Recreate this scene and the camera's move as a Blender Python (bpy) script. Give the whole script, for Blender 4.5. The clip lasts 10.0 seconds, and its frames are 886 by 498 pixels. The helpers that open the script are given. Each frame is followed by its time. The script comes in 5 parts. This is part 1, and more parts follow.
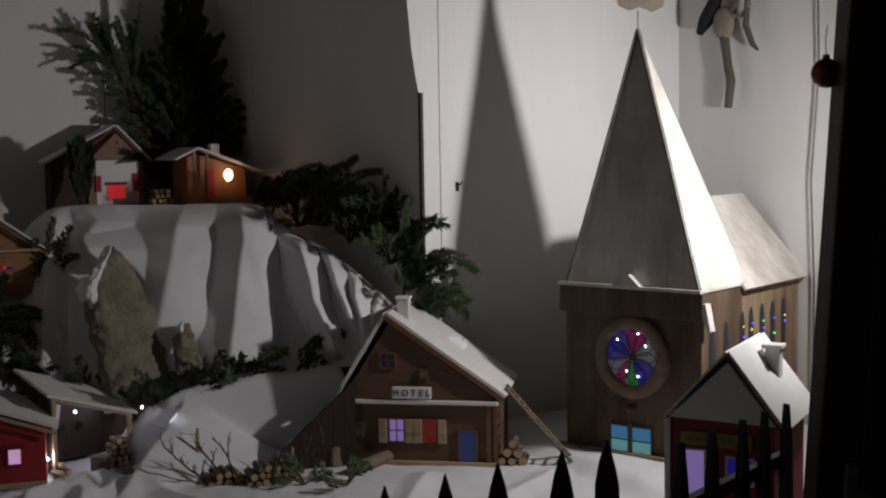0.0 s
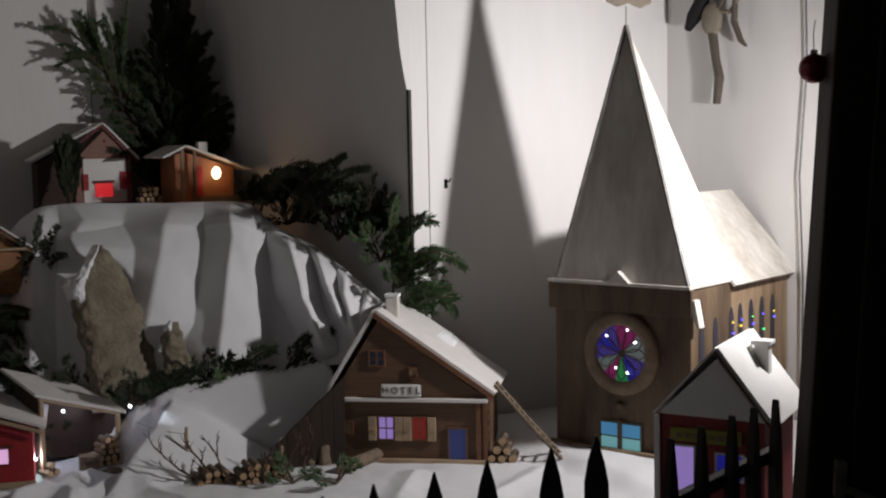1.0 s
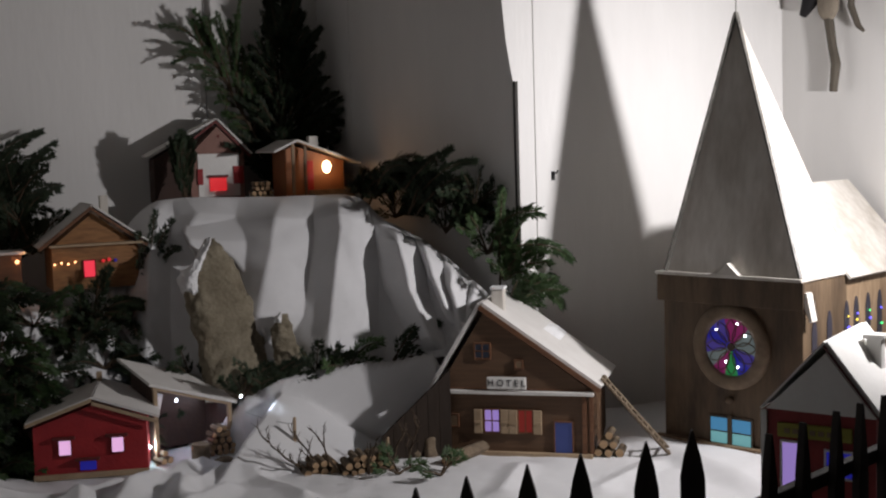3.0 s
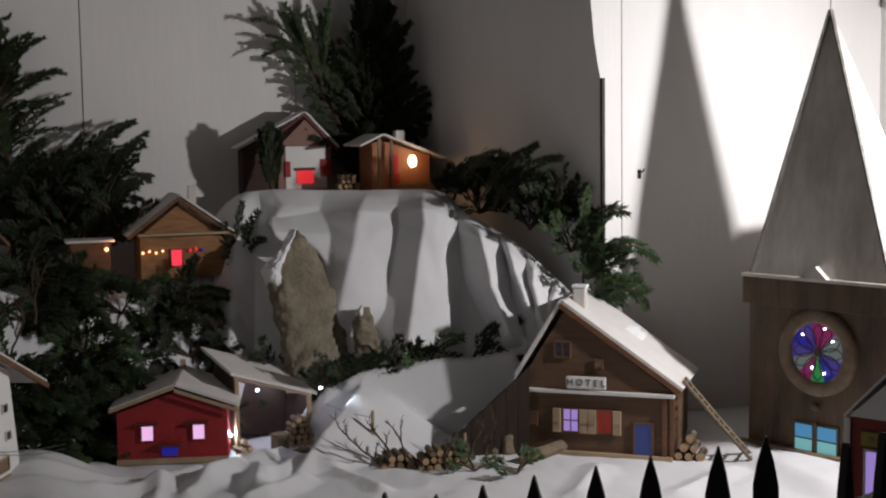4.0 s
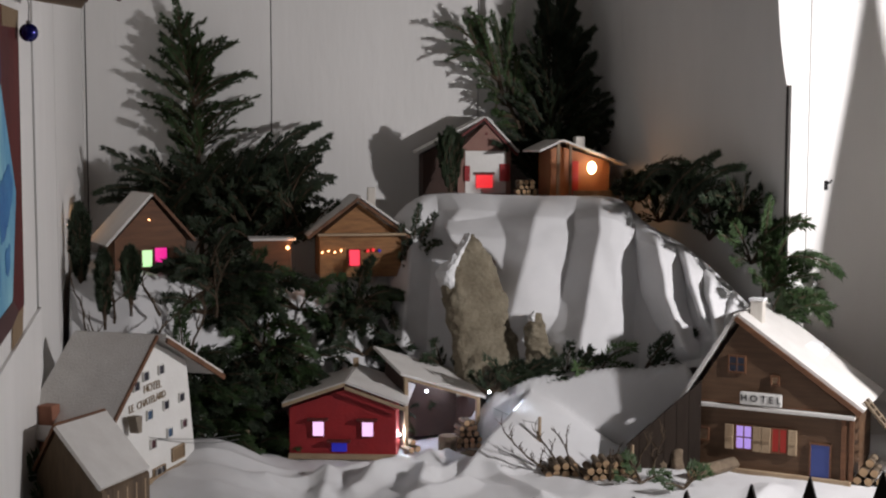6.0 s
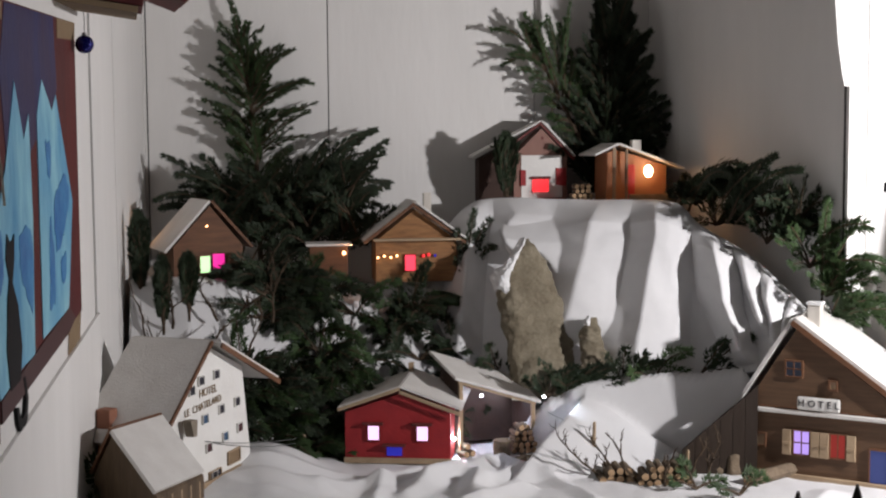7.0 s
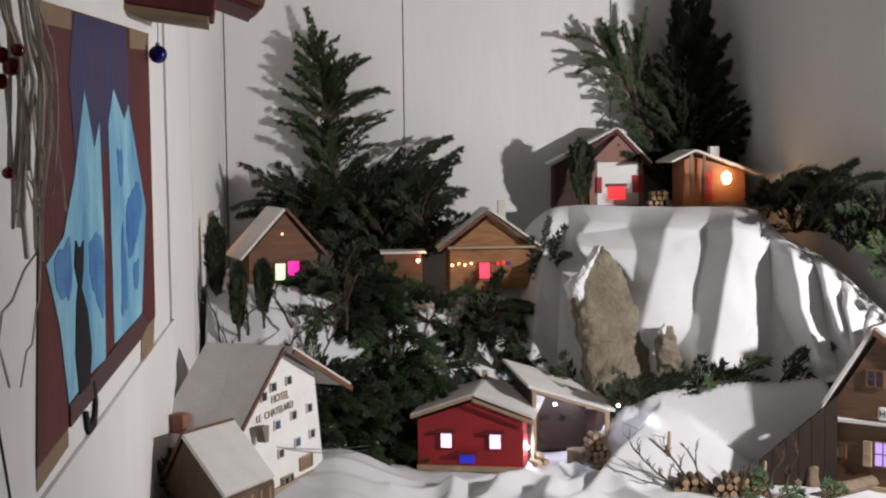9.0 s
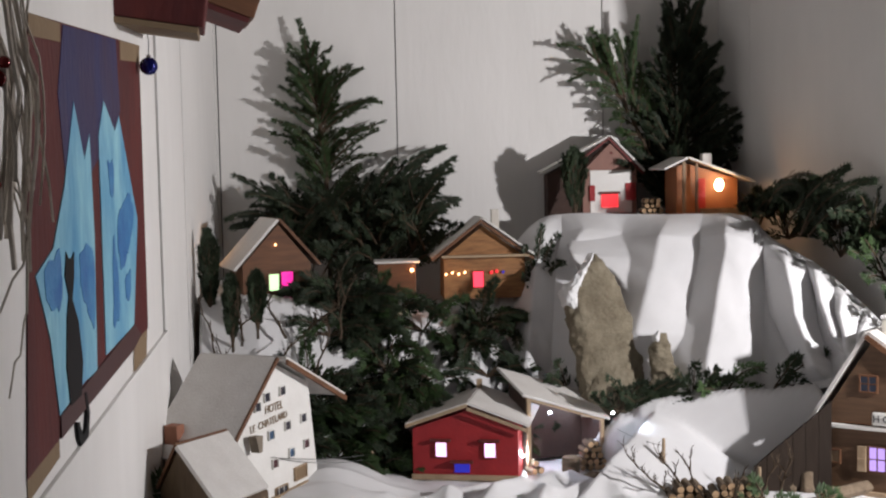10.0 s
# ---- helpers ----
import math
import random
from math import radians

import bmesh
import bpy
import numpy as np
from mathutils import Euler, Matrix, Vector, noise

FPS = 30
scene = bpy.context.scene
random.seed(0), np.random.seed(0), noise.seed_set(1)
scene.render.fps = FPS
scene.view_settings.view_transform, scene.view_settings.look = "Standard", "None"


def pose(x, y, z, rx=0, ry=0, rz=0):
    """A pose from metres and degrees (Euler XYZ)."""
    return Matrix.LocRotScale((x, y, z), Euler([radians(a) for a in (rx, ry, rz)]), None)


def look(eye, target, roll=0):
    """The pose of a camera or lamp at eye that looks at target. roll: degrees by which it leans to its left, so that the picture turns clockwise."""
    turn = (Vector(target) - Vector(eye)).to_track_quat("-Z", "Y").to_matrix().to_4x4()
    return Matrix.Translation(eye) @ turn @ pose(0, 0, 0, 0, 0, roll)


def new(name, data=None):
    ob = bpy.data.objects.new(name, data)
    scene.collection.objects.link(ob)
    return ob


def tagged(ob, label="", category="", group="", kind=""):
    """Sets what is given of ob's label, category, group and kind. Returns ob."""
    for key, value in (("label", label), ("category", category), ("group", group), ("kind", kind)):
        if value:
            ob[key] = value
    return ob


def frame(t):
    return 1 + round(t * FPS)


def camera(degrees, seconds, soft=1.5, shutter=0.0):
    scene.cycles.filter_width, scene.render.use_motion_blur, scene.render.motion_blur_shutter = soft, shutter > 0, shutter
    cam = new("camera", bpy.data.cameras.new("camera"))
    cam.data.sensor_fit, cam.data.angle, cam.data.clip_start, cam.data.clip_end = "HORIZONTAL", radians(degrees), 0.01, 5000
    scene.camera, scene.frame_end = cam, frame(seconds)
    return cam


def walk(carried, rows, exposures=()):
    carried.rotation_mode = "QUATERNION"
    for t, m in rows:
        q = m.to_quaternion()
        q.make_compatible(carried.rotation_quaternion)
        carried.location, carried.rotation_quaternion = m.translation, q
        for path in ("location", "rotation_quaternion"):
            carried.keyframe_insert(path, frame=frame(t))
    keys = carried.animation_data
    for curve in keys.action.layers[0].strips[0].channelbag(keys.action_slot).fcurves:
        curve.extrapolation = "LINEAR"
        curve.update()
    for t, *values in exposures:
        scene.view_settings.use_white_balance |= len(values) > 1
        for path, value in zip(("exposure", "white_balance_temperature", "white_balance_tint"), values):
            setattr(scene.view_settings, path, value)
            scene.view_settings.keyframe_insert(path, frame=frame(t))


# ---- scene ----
cam = camera(38.5, 10.0, soft=2.2)
PATH = [
    (0, (-0.002, -0.218, 1.532), (0.985, 1.514, 1.365), -0.9),
    (0.5, (-0.001, -0.217, 1.529), (0.996, 1.51, 1.364), -1.0),
    (1, (0.002, -0.215, 1.531), (1.002, 1.508, 1.36), -1.1),
    (1.5, (0.002, -0.216, 1.53), (0.998, 1.509, 1.354), -1.1),
    (2, (0.008, -0.219, 1.527), (0.991, 1.514, 1.356), -1.3),
    (2.5, (0.023, -0.222, 1.529), (0.941, 1.546, 1.349), -1.7),
    (3, (0.035, -0.226, 1.527), (0.861, 1.587, 1.351), -1.7),
    (4.5, (0.072, -0.228, 1.523), (0.687, 1.667, 1.346), -0.1),
    (5, (0.079, -0.232, 1.519), (0.606, 1.69, 1.351), 0.6),
    (5.5, (0.091, -0.23, 1.518), (0.544, 1.711, 1.353), 0.5),
    (7, (0.131, -0.242, 1.523), (0.415, 1.731, 1.364), -0.4),
    (7.5, (0.138, -0.25, 1.523), (0.374, 1.73, 1.371), -0.4),
    (8, (0.149, -0.25, 1.522), (0.335, 1.736, 1.373), -0.7),
    (8.5, (0.156, -0.247, 1.52), (0.315, 1.741, 1.372), -0.9),
    (9, (0.155, -0.241, 1.519), (0.305, 1.748, 1.376), -0.7),
    (9.5, (0.16, -0.243, 1.518), (0.311, 1.747, 1.386), -1.0),
    (10, (0.163, -0.245, 1.517), (0.317, 1.745, 1.39), -1.2),
]
walk(cam, [(t, look(eye, target, roll)) for t, eye, target, roll in PATH],
     exposures=[(0, -0.72), (0.5, -0.28), (1.0, -0.16), (2.0, -0.06), (2.5, -0.03), (3.0, 0.06), (4.5, 0.38), (5.5, 0.62), (7.0, 1.17), (8.5, 1.45), (10.0, 1.43)])

# ---- world, lamps ----
world = bpy.data.worlds.new("world")
scene.world = world
world.use_nodes = True
world.node_tree.nodes["Background"].inputs[0].default_value = (1.0, 0.97, 0.98, 1)
world.node_tree.nodes["Background"].inputs[1].default_value = 0.013


def point_lamp(name, place, watts, colour, radius):
    data = bpy.data.lights.new(name, "POINT")
    data.energy, data.color, data.shadow_soft_size = watts, colour, radius
    ob = new(name, data)
    ob.matrix_basis = pose(*place)
    return ob


# the bright work lamp that stands behind the dark post, beside the church
work = bpy.data.lights.new("work_lamp_light", "SPOT")
work.energy, work.color, work.shadow_soft_size, work.spot_size, work.spot_blend = 34.0, (0.985, 0.95, 0.965), 0.020, radians(178), 1.0
new("work_lamp_light", work).matrix_basis = look((1.620, 1.14, 1.56), (1.00, 1.98, 1.42))
# small coloured and white diodes of the village
point_lamp("porch_diode_light", (0.963, 2.388, 1.468), 0.024, (1.0, 0.42, 0.12), 0.006)
point_lamp("shed_diode_light", (0.535, 2.10, 1.045), 0.09, (0.82, 0.78, 1.0), 0.004)
beam = bpy.data.lights.new("snow_diode_light", "SPOT")
beam.energy, beam.color, beam.shadow_soft_size, beam.spot_size, beam.spot_blend = 0.42, (0.72, 0.86, 1.0), 0.003, radians(46), 0.7
new("snow_diode_light", beam).matrix_basis = look((0.650, 2.035, 1.070), (0.708, 2.012, 1.018))
point_lamp("hill_foot_diode_light", (0.60, 2.17, 1.06), 0.09, (0.6, 0.78, 1.0), 0.004)
point_lamp("gap_diode_light", (0.483, 2.06, 0.985), 0.10, (0.7, 0.88, 1.0), 0.004)
point_lamp("chalet_back_light", (-0.098, 2.30, 1.37), 0.008, (1.0, 0.5, 0.2), 0.006)
point_lamp("annex_light", (0.315, 2.33, 1.325), 0.012, (1.0, 0.4, 0.15), 0.005)

# ---- materials ----
MATS = {}


def mat(name, base, rough=0.7, other=None, scale=20.0, amount=0.5, bump=0.0, bump_scale=80.0, metal=0.0, emit=None, power=0.0,
        stretch=(1, 1, 1), spec=0.4, island=0.0, trans=0.0):
    """A procedural surface: base colour mixed with another by two sizes of noise, with fine relief."""
    if name in MATS:
        return MATS[name]
    m = bpy.data.materials.new(name)
    MATS[name] = m
    m.use_nodes = True
    nt = m.node_tree
    bsdf = nt.nodes["Principled BSDF"]
    bsdf.inputs["Roughness"].default_value = rough
    bsdf.inputs["Metallic"].default_value = metal
    bsdf.inputs["Specular IOR Level"].default_value = spec
    if trans:
        bsdf.inputs["Transmission Weight"].default_value = trans
    other = other or tuple(c * 0.7 for c in base)
    tc = nt.nodes.new("ShaderNodeTexCoord")
    mp = nt.nodes.new("ShaderNodeMapping")
    mp.inputs["Scale"].default_value = stretch
    nt.links.new(tc.outputs["Object"], mp.inputs["Vector"])
    n1 = nt.nodes.new("ShaderNodeTexNoise")
    n1.inputs["Scale"].default_value, n1.inputs["Detail"].default_value = scale, 6
    n2 = nt.nodes.new("ShaderNodeTexNoise")
    n2.inputs["Scale"].default_value, n2.inputs["Detail"].default_value = scale * 6, 3
    for n in (n1, n2):
        nt.links.new(mp.outputs["Vector"], n.inputs["Vector"])
    add = nt.nodes.new("ShaderNodeMath")
    add.operation = "MULTIPLY_ADD"
    add.inputs[1].default_value = 0.35
    nt.links.new(n2.outputs["Fac"], add.inputs[0])
    nt.links.new(n1.outputs["Fac"], add.inputs[2])
    ramp = nt.nodes.new("ShaderNodeMapRange")
    ramp.inputs["From Min"].default_value, ramp.inputs["From Max"].default_value = 0.45, 0.9
    ramp.inputs["To Max"].default_value = amount
    nt.links.new(add.outputs[0], ramp.inputs["Value"])
    mix = nt.nodes.new("ShaderNodeMix")
    mix.data_type = "RGBA"
    mix.inputs["A"].default_value, mix.inputs["B"].default_value = (*base, 1), (*other, 1)
    nt.links.new(ramp.outputs[0], mix.inputs["Factor"])
    out = mix.outputs["Result"]
    if island:
        geo, inf = nt.nodes.new("ShaderNodeNewGeometry"), nt.nodes.new("ShaderNodeObjectInfo")
        sm = nt.nodes.new("ShaderNodeMath")
        sm.operation = "ADD"
        nt.links.new(geo.outputs["Random Per Island"], sm.inputs[0])
        nt.links.new(inf.outputs["Random"], sm.inputs[1])
        r2 = nt.nodes.new("ShaderNodeMapRange")
        r2.inputs["From Max"].default_value = 2.0
        r2.inputs["To Min"].default_value, r2.inputs["To Max"].default_value = 1 - island, 1 + island
        nt.links.new(sm.outputs[0], r2.inputs["Value"])
        hsv = nt.nodes.new("ShaderNodeHueSaturation")
        nt.links.new(out, hsv.inputs["Color"])
        nt.links.new(r2.outputs[0], hsv.inputs["Value"])
        out = hsv.outputs["Color"]
    nt.links.new(out, bsdf.inputs["Base Color"])
    if bump:
        nb = nt.nodes.new("ShaderNodeTexNoise")
        nb.inputs["Scale"].default_value, nb.inputs["Detail"].default_value = bump_scale, 5
        nt.links.new(mp.outputs["Vector"], nb.inputs["Vector"])
        b = nt.nodes.new("ShaderNodeBump")
        b.inputs["Strength"].default_value, b.inputs["Distance"].default_value = bump, 0.004
        nt.links.new(nb.outputs["Fac"], b.inputs["Height"])
        nt.links.new(b.outputs["Normal"], bsdf.inputs["Normal"])
    if emit:
        bsdf.inputs["Emission Color"].default_value, bsdf.inputs["Emission Strength"].default_value = (*emit, 1), power
    return m


M_WALL = mat("white_painted_boards", (0.78, 0.765, 0.745), 0.6, (0.60, 0.585, 0.56), 4.0, 0.45, 0.18, 70, stretch=(1, 1, 0.25))
M_GAP = mat("dark_gap", (0.05, 0.045, 0.04), 0.9)
M_FLOOR = mat("concrete_floor", (0.10, 0.09, 0.085), 0.85, scale=6, bump=0.3)
M_CEIL = mat("dark_board_ceiling", (0.10, 0.085, 0.07), 0.8, scale=4)
M_CLOTH = mat("white_cotton_sheet", (0.72, 0.715, 0.72), 0.85, (0.62, 0.615, 0.62), 9, 0.5, 0.35, 900, spec=0.15)
M_SNOWROOF = mat("white_card_roof", (0.68, 0.66, 0.63), 0.8, (0.54, 0.51, 0.48), 30, 0.5, 0.35, 300)
M_SNOW = mat("cotton_snow", (0.82, 0.82, 0.82), 0.95, (0.7, 0.7, 0.7), 40, 0.5, 0.8, 200)
M_WOOD = mat("brown_plywood", (0.175, 0.078, 0.036), 0.6, (0.08, 0.034, 0.018), 14, 0.8, 0.25, 120, stretch=(1, 1, 8))
M_WOODH = mat("brown_plywood_level_grain", (0.14, 0.078, 0.042), 0.6, (0.075, 0.04, 0.022), 14, 0.8, 0.25, 120, stretch=(1, 1, 10))
M_TRIM = mat("pale_wood_strip", (0.42, 0.31, 0.2), 0.7, (0.26, 0.18, 0.11), 30, 0.7, 0.3, 150)
M_WARM = mat("honey_brown_board", (0.36, 0.175, 0.065), 0.6, (0.16, 0.07, 0.028), 26, 0.9, 0.25, 120, stretch=(1, 1, 6))
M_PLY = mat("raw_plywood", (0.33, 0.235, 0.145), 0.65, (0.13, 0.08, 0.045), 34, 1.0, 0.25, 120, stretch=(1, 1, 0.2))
# deeper brown than M_PLY, for the tower, its door and tracery, and the wing gable
M_PLYD = mat("dark_plywood", (0.135, 0.090, 0.052), 0.65, (0.045, 0.028, 0.016), 28, 1.0, 0.25, 120, stretch=(1, 1, 0.2))
M_LEAD = mat("dark_grey_tape", (0.1, 0.095, 0.085), 0.45, (0.3, 0.28, 0.25), 60, 0.6, 0.3, 200)
M_SPIRE = mat("grey_white_card", (0.66, 0.63, 0.58), 0.75, (0.34, 0.30, 0.25), 16, 0.85, 0.25, 120, stretch=(1, 1, 0.3))
M_RED = mat("red_painted_wood", (0.36, 0.022, 0.025), 0.6, (0.22, 0.015, 0.02), 25, 0.7, 0.2, 150)
M_DRED = mat("dark_red_wood", (0.14, 0.022, 0.02), 0.65, (0.07, 0.015, 0.012), 25, 0.7, 0.3, 150)
M_WHITE = mat("white_paint", (0.78, 0.77, 0.74), 0.6, (0.66, 0.64, 0.6), 20, 0.5, 0.15, 150)
M_BLACK = mat("black_paint", (0.016, 0.015, 0.016), 0.7, spec=0.15)
M_DARK = mat("dark_stained_timber", (0.035, 0.024, 0.017), 0.75, (0.018, 0.012, 0.009), 12, 0.8, 0.5, 60, stretch=(1, 1, 0.2), spec=0.2)
M_FENCE = mat("fence_dark_wood", (0.05, 0.038, 0.03), 0.65, (0.025, 0.02, 0.016), 20, 0.8, 0.4, 100, stretch=(1, 1, 0.15))
M_LEAF = mat("cypress_green", (0.042, 0.078, 0.022), 0.6, (0.020, 0.040, 0.014), 12, 0.7, island=0.45)
M_LEAFD = mat("deep_cypress_green", (0.020, 0.034, 0.013), 0.65, (0.010, 0.018, 0.008), 12, 0.7, island=0.45)
M_STEM = mat("brown_twig", (0.065, 0.042, 0.024), 0.8, scale=60, bump=0.4)
M_BARK = mat("grey_bark", (0.2, 0.15, 0.1), 0.9, (0.09, 0.065, 0.045), 60, 0.8, 0.7, 200)
M_CUT = mat("cut_wood_end", (0.46, 0.31, 0.18), 0.8, (0.24, 0.15, 0.08), 60, 0.7, 0.2, 200)
M_ROCK = mat("bark_like_stone", (0.27, 0.235, 0.17), 0.95, (0.13, 0.105, 0.07), 26, 0.9, 1.0, 110)
M_KRAFT = mat("brown_board", (0.24, 0.17, 0.1), 0.8, (0.17, 0.11, 0.065), 10, 0.6, 0.2, 100)
M_PAINTRED = mat("oxblood_paint", (0.115, 0.024, 0.021), 0.65, (0.055, 0.016, 0.020), 12, 0.8, 0.3, 120, stretch=(1, 1, 0.3), spec=0.25)
M_PAINTBLUE = mat("night_blue_paint", (0.018, 0.026, 0.11), 0.6, (0.05, 0.022, 0.045), 14, 0.8, 0.3, 120, stretch=(1, 1, 0.3))
M_ICE = mat("light_blue_paint", (0.30, 0.58, 0.66), 0.55, (0.05, 0.24, 0.46), 13, 0.9, 0.3, 120, stretch=(1, 1, 0.35))
M_ICE2 = mat("mid_blue_paint", (0.022, 0.11, 0.34), 0.55, (0.08, 0.28, 0.50), 20, 0.8, 0.3, 120)
M_RAFFIA = mat("pale_raffia", (0.60, 0.55, 0.48), 0.8, (0.36, 0.31, 0.25), 60, 0.7, 0.4, 200)
M_WIRE = mat("black_cable", (0.02, 0.02, 0.022), 0.5)
M_BBALL = mat("blue_glass_ball", (0.01, 0.012, 0.16), 0.12, (0.01, 0.01, 0.11), 5, 0.3, metal=0.6, spec=0.8)
M_RBALL = mat("red_glass_ball", (0.20, 0.01, 0.012), 0.15, (0.13, 0.01, 0.01), 5, 0.3, metal=0.4, spec=0.8)
M_GREYWOOD = mat("grey_driftwood", (0.10, 0.085, 0.065), 0.8, (0.05, 0.042, 0.032), 30, 0.7, 0.5, 120, stretch=(1, 1, 0.3))
M_GREYBEIGE = mat("wool_beige", (0.26, 0.22, 0.17), 0.9, (0.16, 0.13, 0.1), 40, 0.6, 0.6, 200)
M_CABLE = mat("grey_cable", (0.12, 0.12, 0.12), 0.5)


def glow(name, colour, power, base=None):
    return mat(name, base or tuple(0.3 * c for c in colour), 0.5, scale=60, amount=0.4, emit=colour, power=power)


G_PINK = glow("lit_pink_pane", (0.9, 0.5, 0.85), 0.75)
G_VIOLET = glow("lit_violet_pane", (0.42, 0.28, 0.75), 0.55)
G_RED = glow("lit_red_pane", (1.0, 0.04, 0.05), 0.5)
G_DIMRED = glow("dim_red_pane", (0.5, 0.04, 0.03), 0.18)
G_HOT = glow("lit_rose_red_pane", (1.0, 0.05, 0.09), 0.75)
G_MAG = glow("lit_magenta_pane", (1.0, 0.03, 0.35), 0.5)
G_GREEN = glow("lit_pale_green_pane", (0.55, 1.0, 0.45), 0.65)
G_BLUE = glow("blue_pane", (0.07, 0.10, 0.34), 0.15)
G_BLUED = glow("deep_blue_pane", (0.03, 0.03, 0.5), 0.28)
G_CYAN = glow("pale_cyan_pane", (0.28, 0.68, 0.72), 0.38)
G_SKY = glow("sky_blue_pane", (0.10, 0.38, 0.70), 0.38)
G_WARM = glow("lit_warm_bulb", (1.0, 0.72, 0.42), 7.0)
G_AMBER = glow("amber_bulb", (1.0, 0.5, 0.22), 3.0)
G_WHITE = glow("white_diode", (0.85, 0.9, 1.0), 9.0)
G_PURPLE = glow("rose_violet_pane", (0.12, 0.08, 0.5), 0.22)
G_ROSE = glow("rose_magenta_pane", (0.45, 0.03, 0.22), 0.22)
G_LEAFG = glow("rose_green_pane", (0.05, 0.5, 0.14), 0.22)
G_GLASSG = glow("rose_grey_pane", (0.3, 0.36, 0.36), 0.2)
D_BLUE = glow("blue_diode", (0.12, 0.10, 1.0), 2.2)
D_GREEN = glow("green_diode", (0.08, 1.0, 0.25), 1.6)
D_GOLD = glow("gold_diode", (1.0, 0.75, 0.1), 1.4)
G_GOLD = glow("rose_gold_pane", (0.35, 0.3, 0.06), 0.14)


# ---- mesh helpers ----
def finish(bm, name, material, parent=None, label="", smooth=False):
    bmesh.ops.recalc_face_normals(bm, faces=bm.faces[:])
    me = bpy.data.meshes.new(name)
    if smooth:
        for f in bm.faces:
            f.smooth = True
    bm.to_mesh(me)
    bm.free()
    me.materials.append(material)
    ob = new(name, me)
    if parent is not None:
        ob.parent = parent
    if label:
        tagged(ob, label)
    return ob


def part(name, bm, material, parent, label="", smooth=False):
    return finish(bm, name, material, parent, label, smooth)


def box_bm(x0, y0, z0, x1, y1, z1, bevel=0.0, bm=None):
    bm = bm or bmesh.new()
    made = bmesh.ops.create_cube(bm, size=1.0, matrix=Matrix.Translation(((x0 + x1) / 2, (y0 + y1) / 2, (z0 + z1) / 2)) @ Matrix.Diagonal((x1 - x0, y1 - y0, z1 - z0, 1)))
    if bevel:
        vs = set(made["verts"])
        es = [e for e in bm.edges if e.verts[0] in vs and e.verts[1] in vs]
        bmesh.ops.bevel(bm, geom=es, offset=bevel, segments=2, affect="EDGES", profile=0.6)
    return bm


def prism_bm(pts, depth, bm=None, axis="y"):
    """A flat outline of (x, z) points, pushed back by depth along y."""
    bm = bm or bmesh.new()
    a = [bm.verts.new((x, 0, z)) for x, z in pts]
    b = [bm.verts.new((x, depth, z)) for x, z in pts]
    bm.faces.new(a)
    bm.faces.new(b[::-1])
    n = len(pts)
    for i in range(n):
        bm.faces.new((a[i], b[i], b[(i + 1) % n], a[(i + 1) % n]))
    return bm


def slab_bm(a, b, c, d, thick, bm=None):
    """A board whose upper face has the corners a, b, c, d."""
    bm = bm or bmesh.new()
    a, b, c, d = (Vector(p) for p in (a, b, c, d))
    n = (b - a).cross(d - a).normalized()
    up = [bm.verts.new(p) for p in (a, b, c, d)]
    dn = [bm.verts.new(p - n * thick) for p in (a, b, c, d)]
    bm.faces.new(up)
    bm.faces.new(dn[::-1])
    for i in range(4):
        bm.faces.new((up[i], dn[i], dn[(i + 1) % 4], up[(i + 1) % 4]))
    return bm


def tube_bm(points, radii, sides=7, bm=None, cap=True):
    bm = bm or bmesh.new()
    pts = [Vector(p) for p in points]
    if not hasattr(radii, "__len__"):
        radii = [radii] * len(pts)
    rings, side = [], None
    for i, p in enumerate(pts):
        d = (pts[min(i + 1, len(pts) - 1)] - pts[max(i - 1, 0)]).normalized()
        if side is None:
            side = d.cross(Vector((0.13, 0.31, 1.0)))
            if side.length < 1e-3:
                side = d.cross(Vector((1, 0, 0)))
        side = (side - d * side.dot(d)).normalized()
        up = d.cross(side)
        rings.append([bm.verts.new(p + (side * math.cos(k * math.tau / sides) + up * math.sin(k * math.tau / sides)) * radii[i]) for k in range(sides)])
    for r, s in zip(rings, rings[1:]):
        for k in range(sides):
            bm.faces.new((r[k], r[(k + 1) % sides], s[(k + 1) % sides], s[k]))
    if cap:
        bm.faces.new(rings[0][::-1])
        bm.faces.new(rings[-1])
    return bm


def ball_bm(centre, r, scale=(1, 1, 1), sub=2, bm=None):
    bm = bm or bmesh.new()
    bmesh.ops.create_icosphere(bm, subdivisions=sub, radius=r, matrix=Matrix.Translation(centre) @ Matrix.Diagonal((*scale, 1)))
    return bm


def thing(name, m, label, category, group="", kind=""):
    ob = new(name)
    ob.matrix_basis = m
    return tagged(ob, label, category, group, kind)


def letters(name, text, size, m, material, parent, depth=0.0006):
    """Lettering in the built-in font, as a mesh that stands in the x-z plane of its parent."""
    data = bpy.data.curves.new(name, "FONT")
    data.body, data.size, data.extrude, data.align_x, data.align_y = text, size, depth, "CENTER", "CENTER"
    tmp = new(name + "_curve", data)
    me = bpy.data.meshes.new_from_object(tmp.evaluated_get(bpy.context.evaluated_depsgraph_get()))
    bpy.data.objects.remove(tmp)
    me.materials.clear()
    me.materials.append(material)
    ob = new(name, me)
    ob.parent = parent
    ob.matrix_basis = m
    return ob

# ---- the place: floor, walls, ceiling ----
BACK, LEFT = 2.65, -0.12          # planes of the back wall and the left wall
ALC = 1.97                        # plane of the alcove wall behind the church
RIGHT = 1.85                      # plane of the right wall


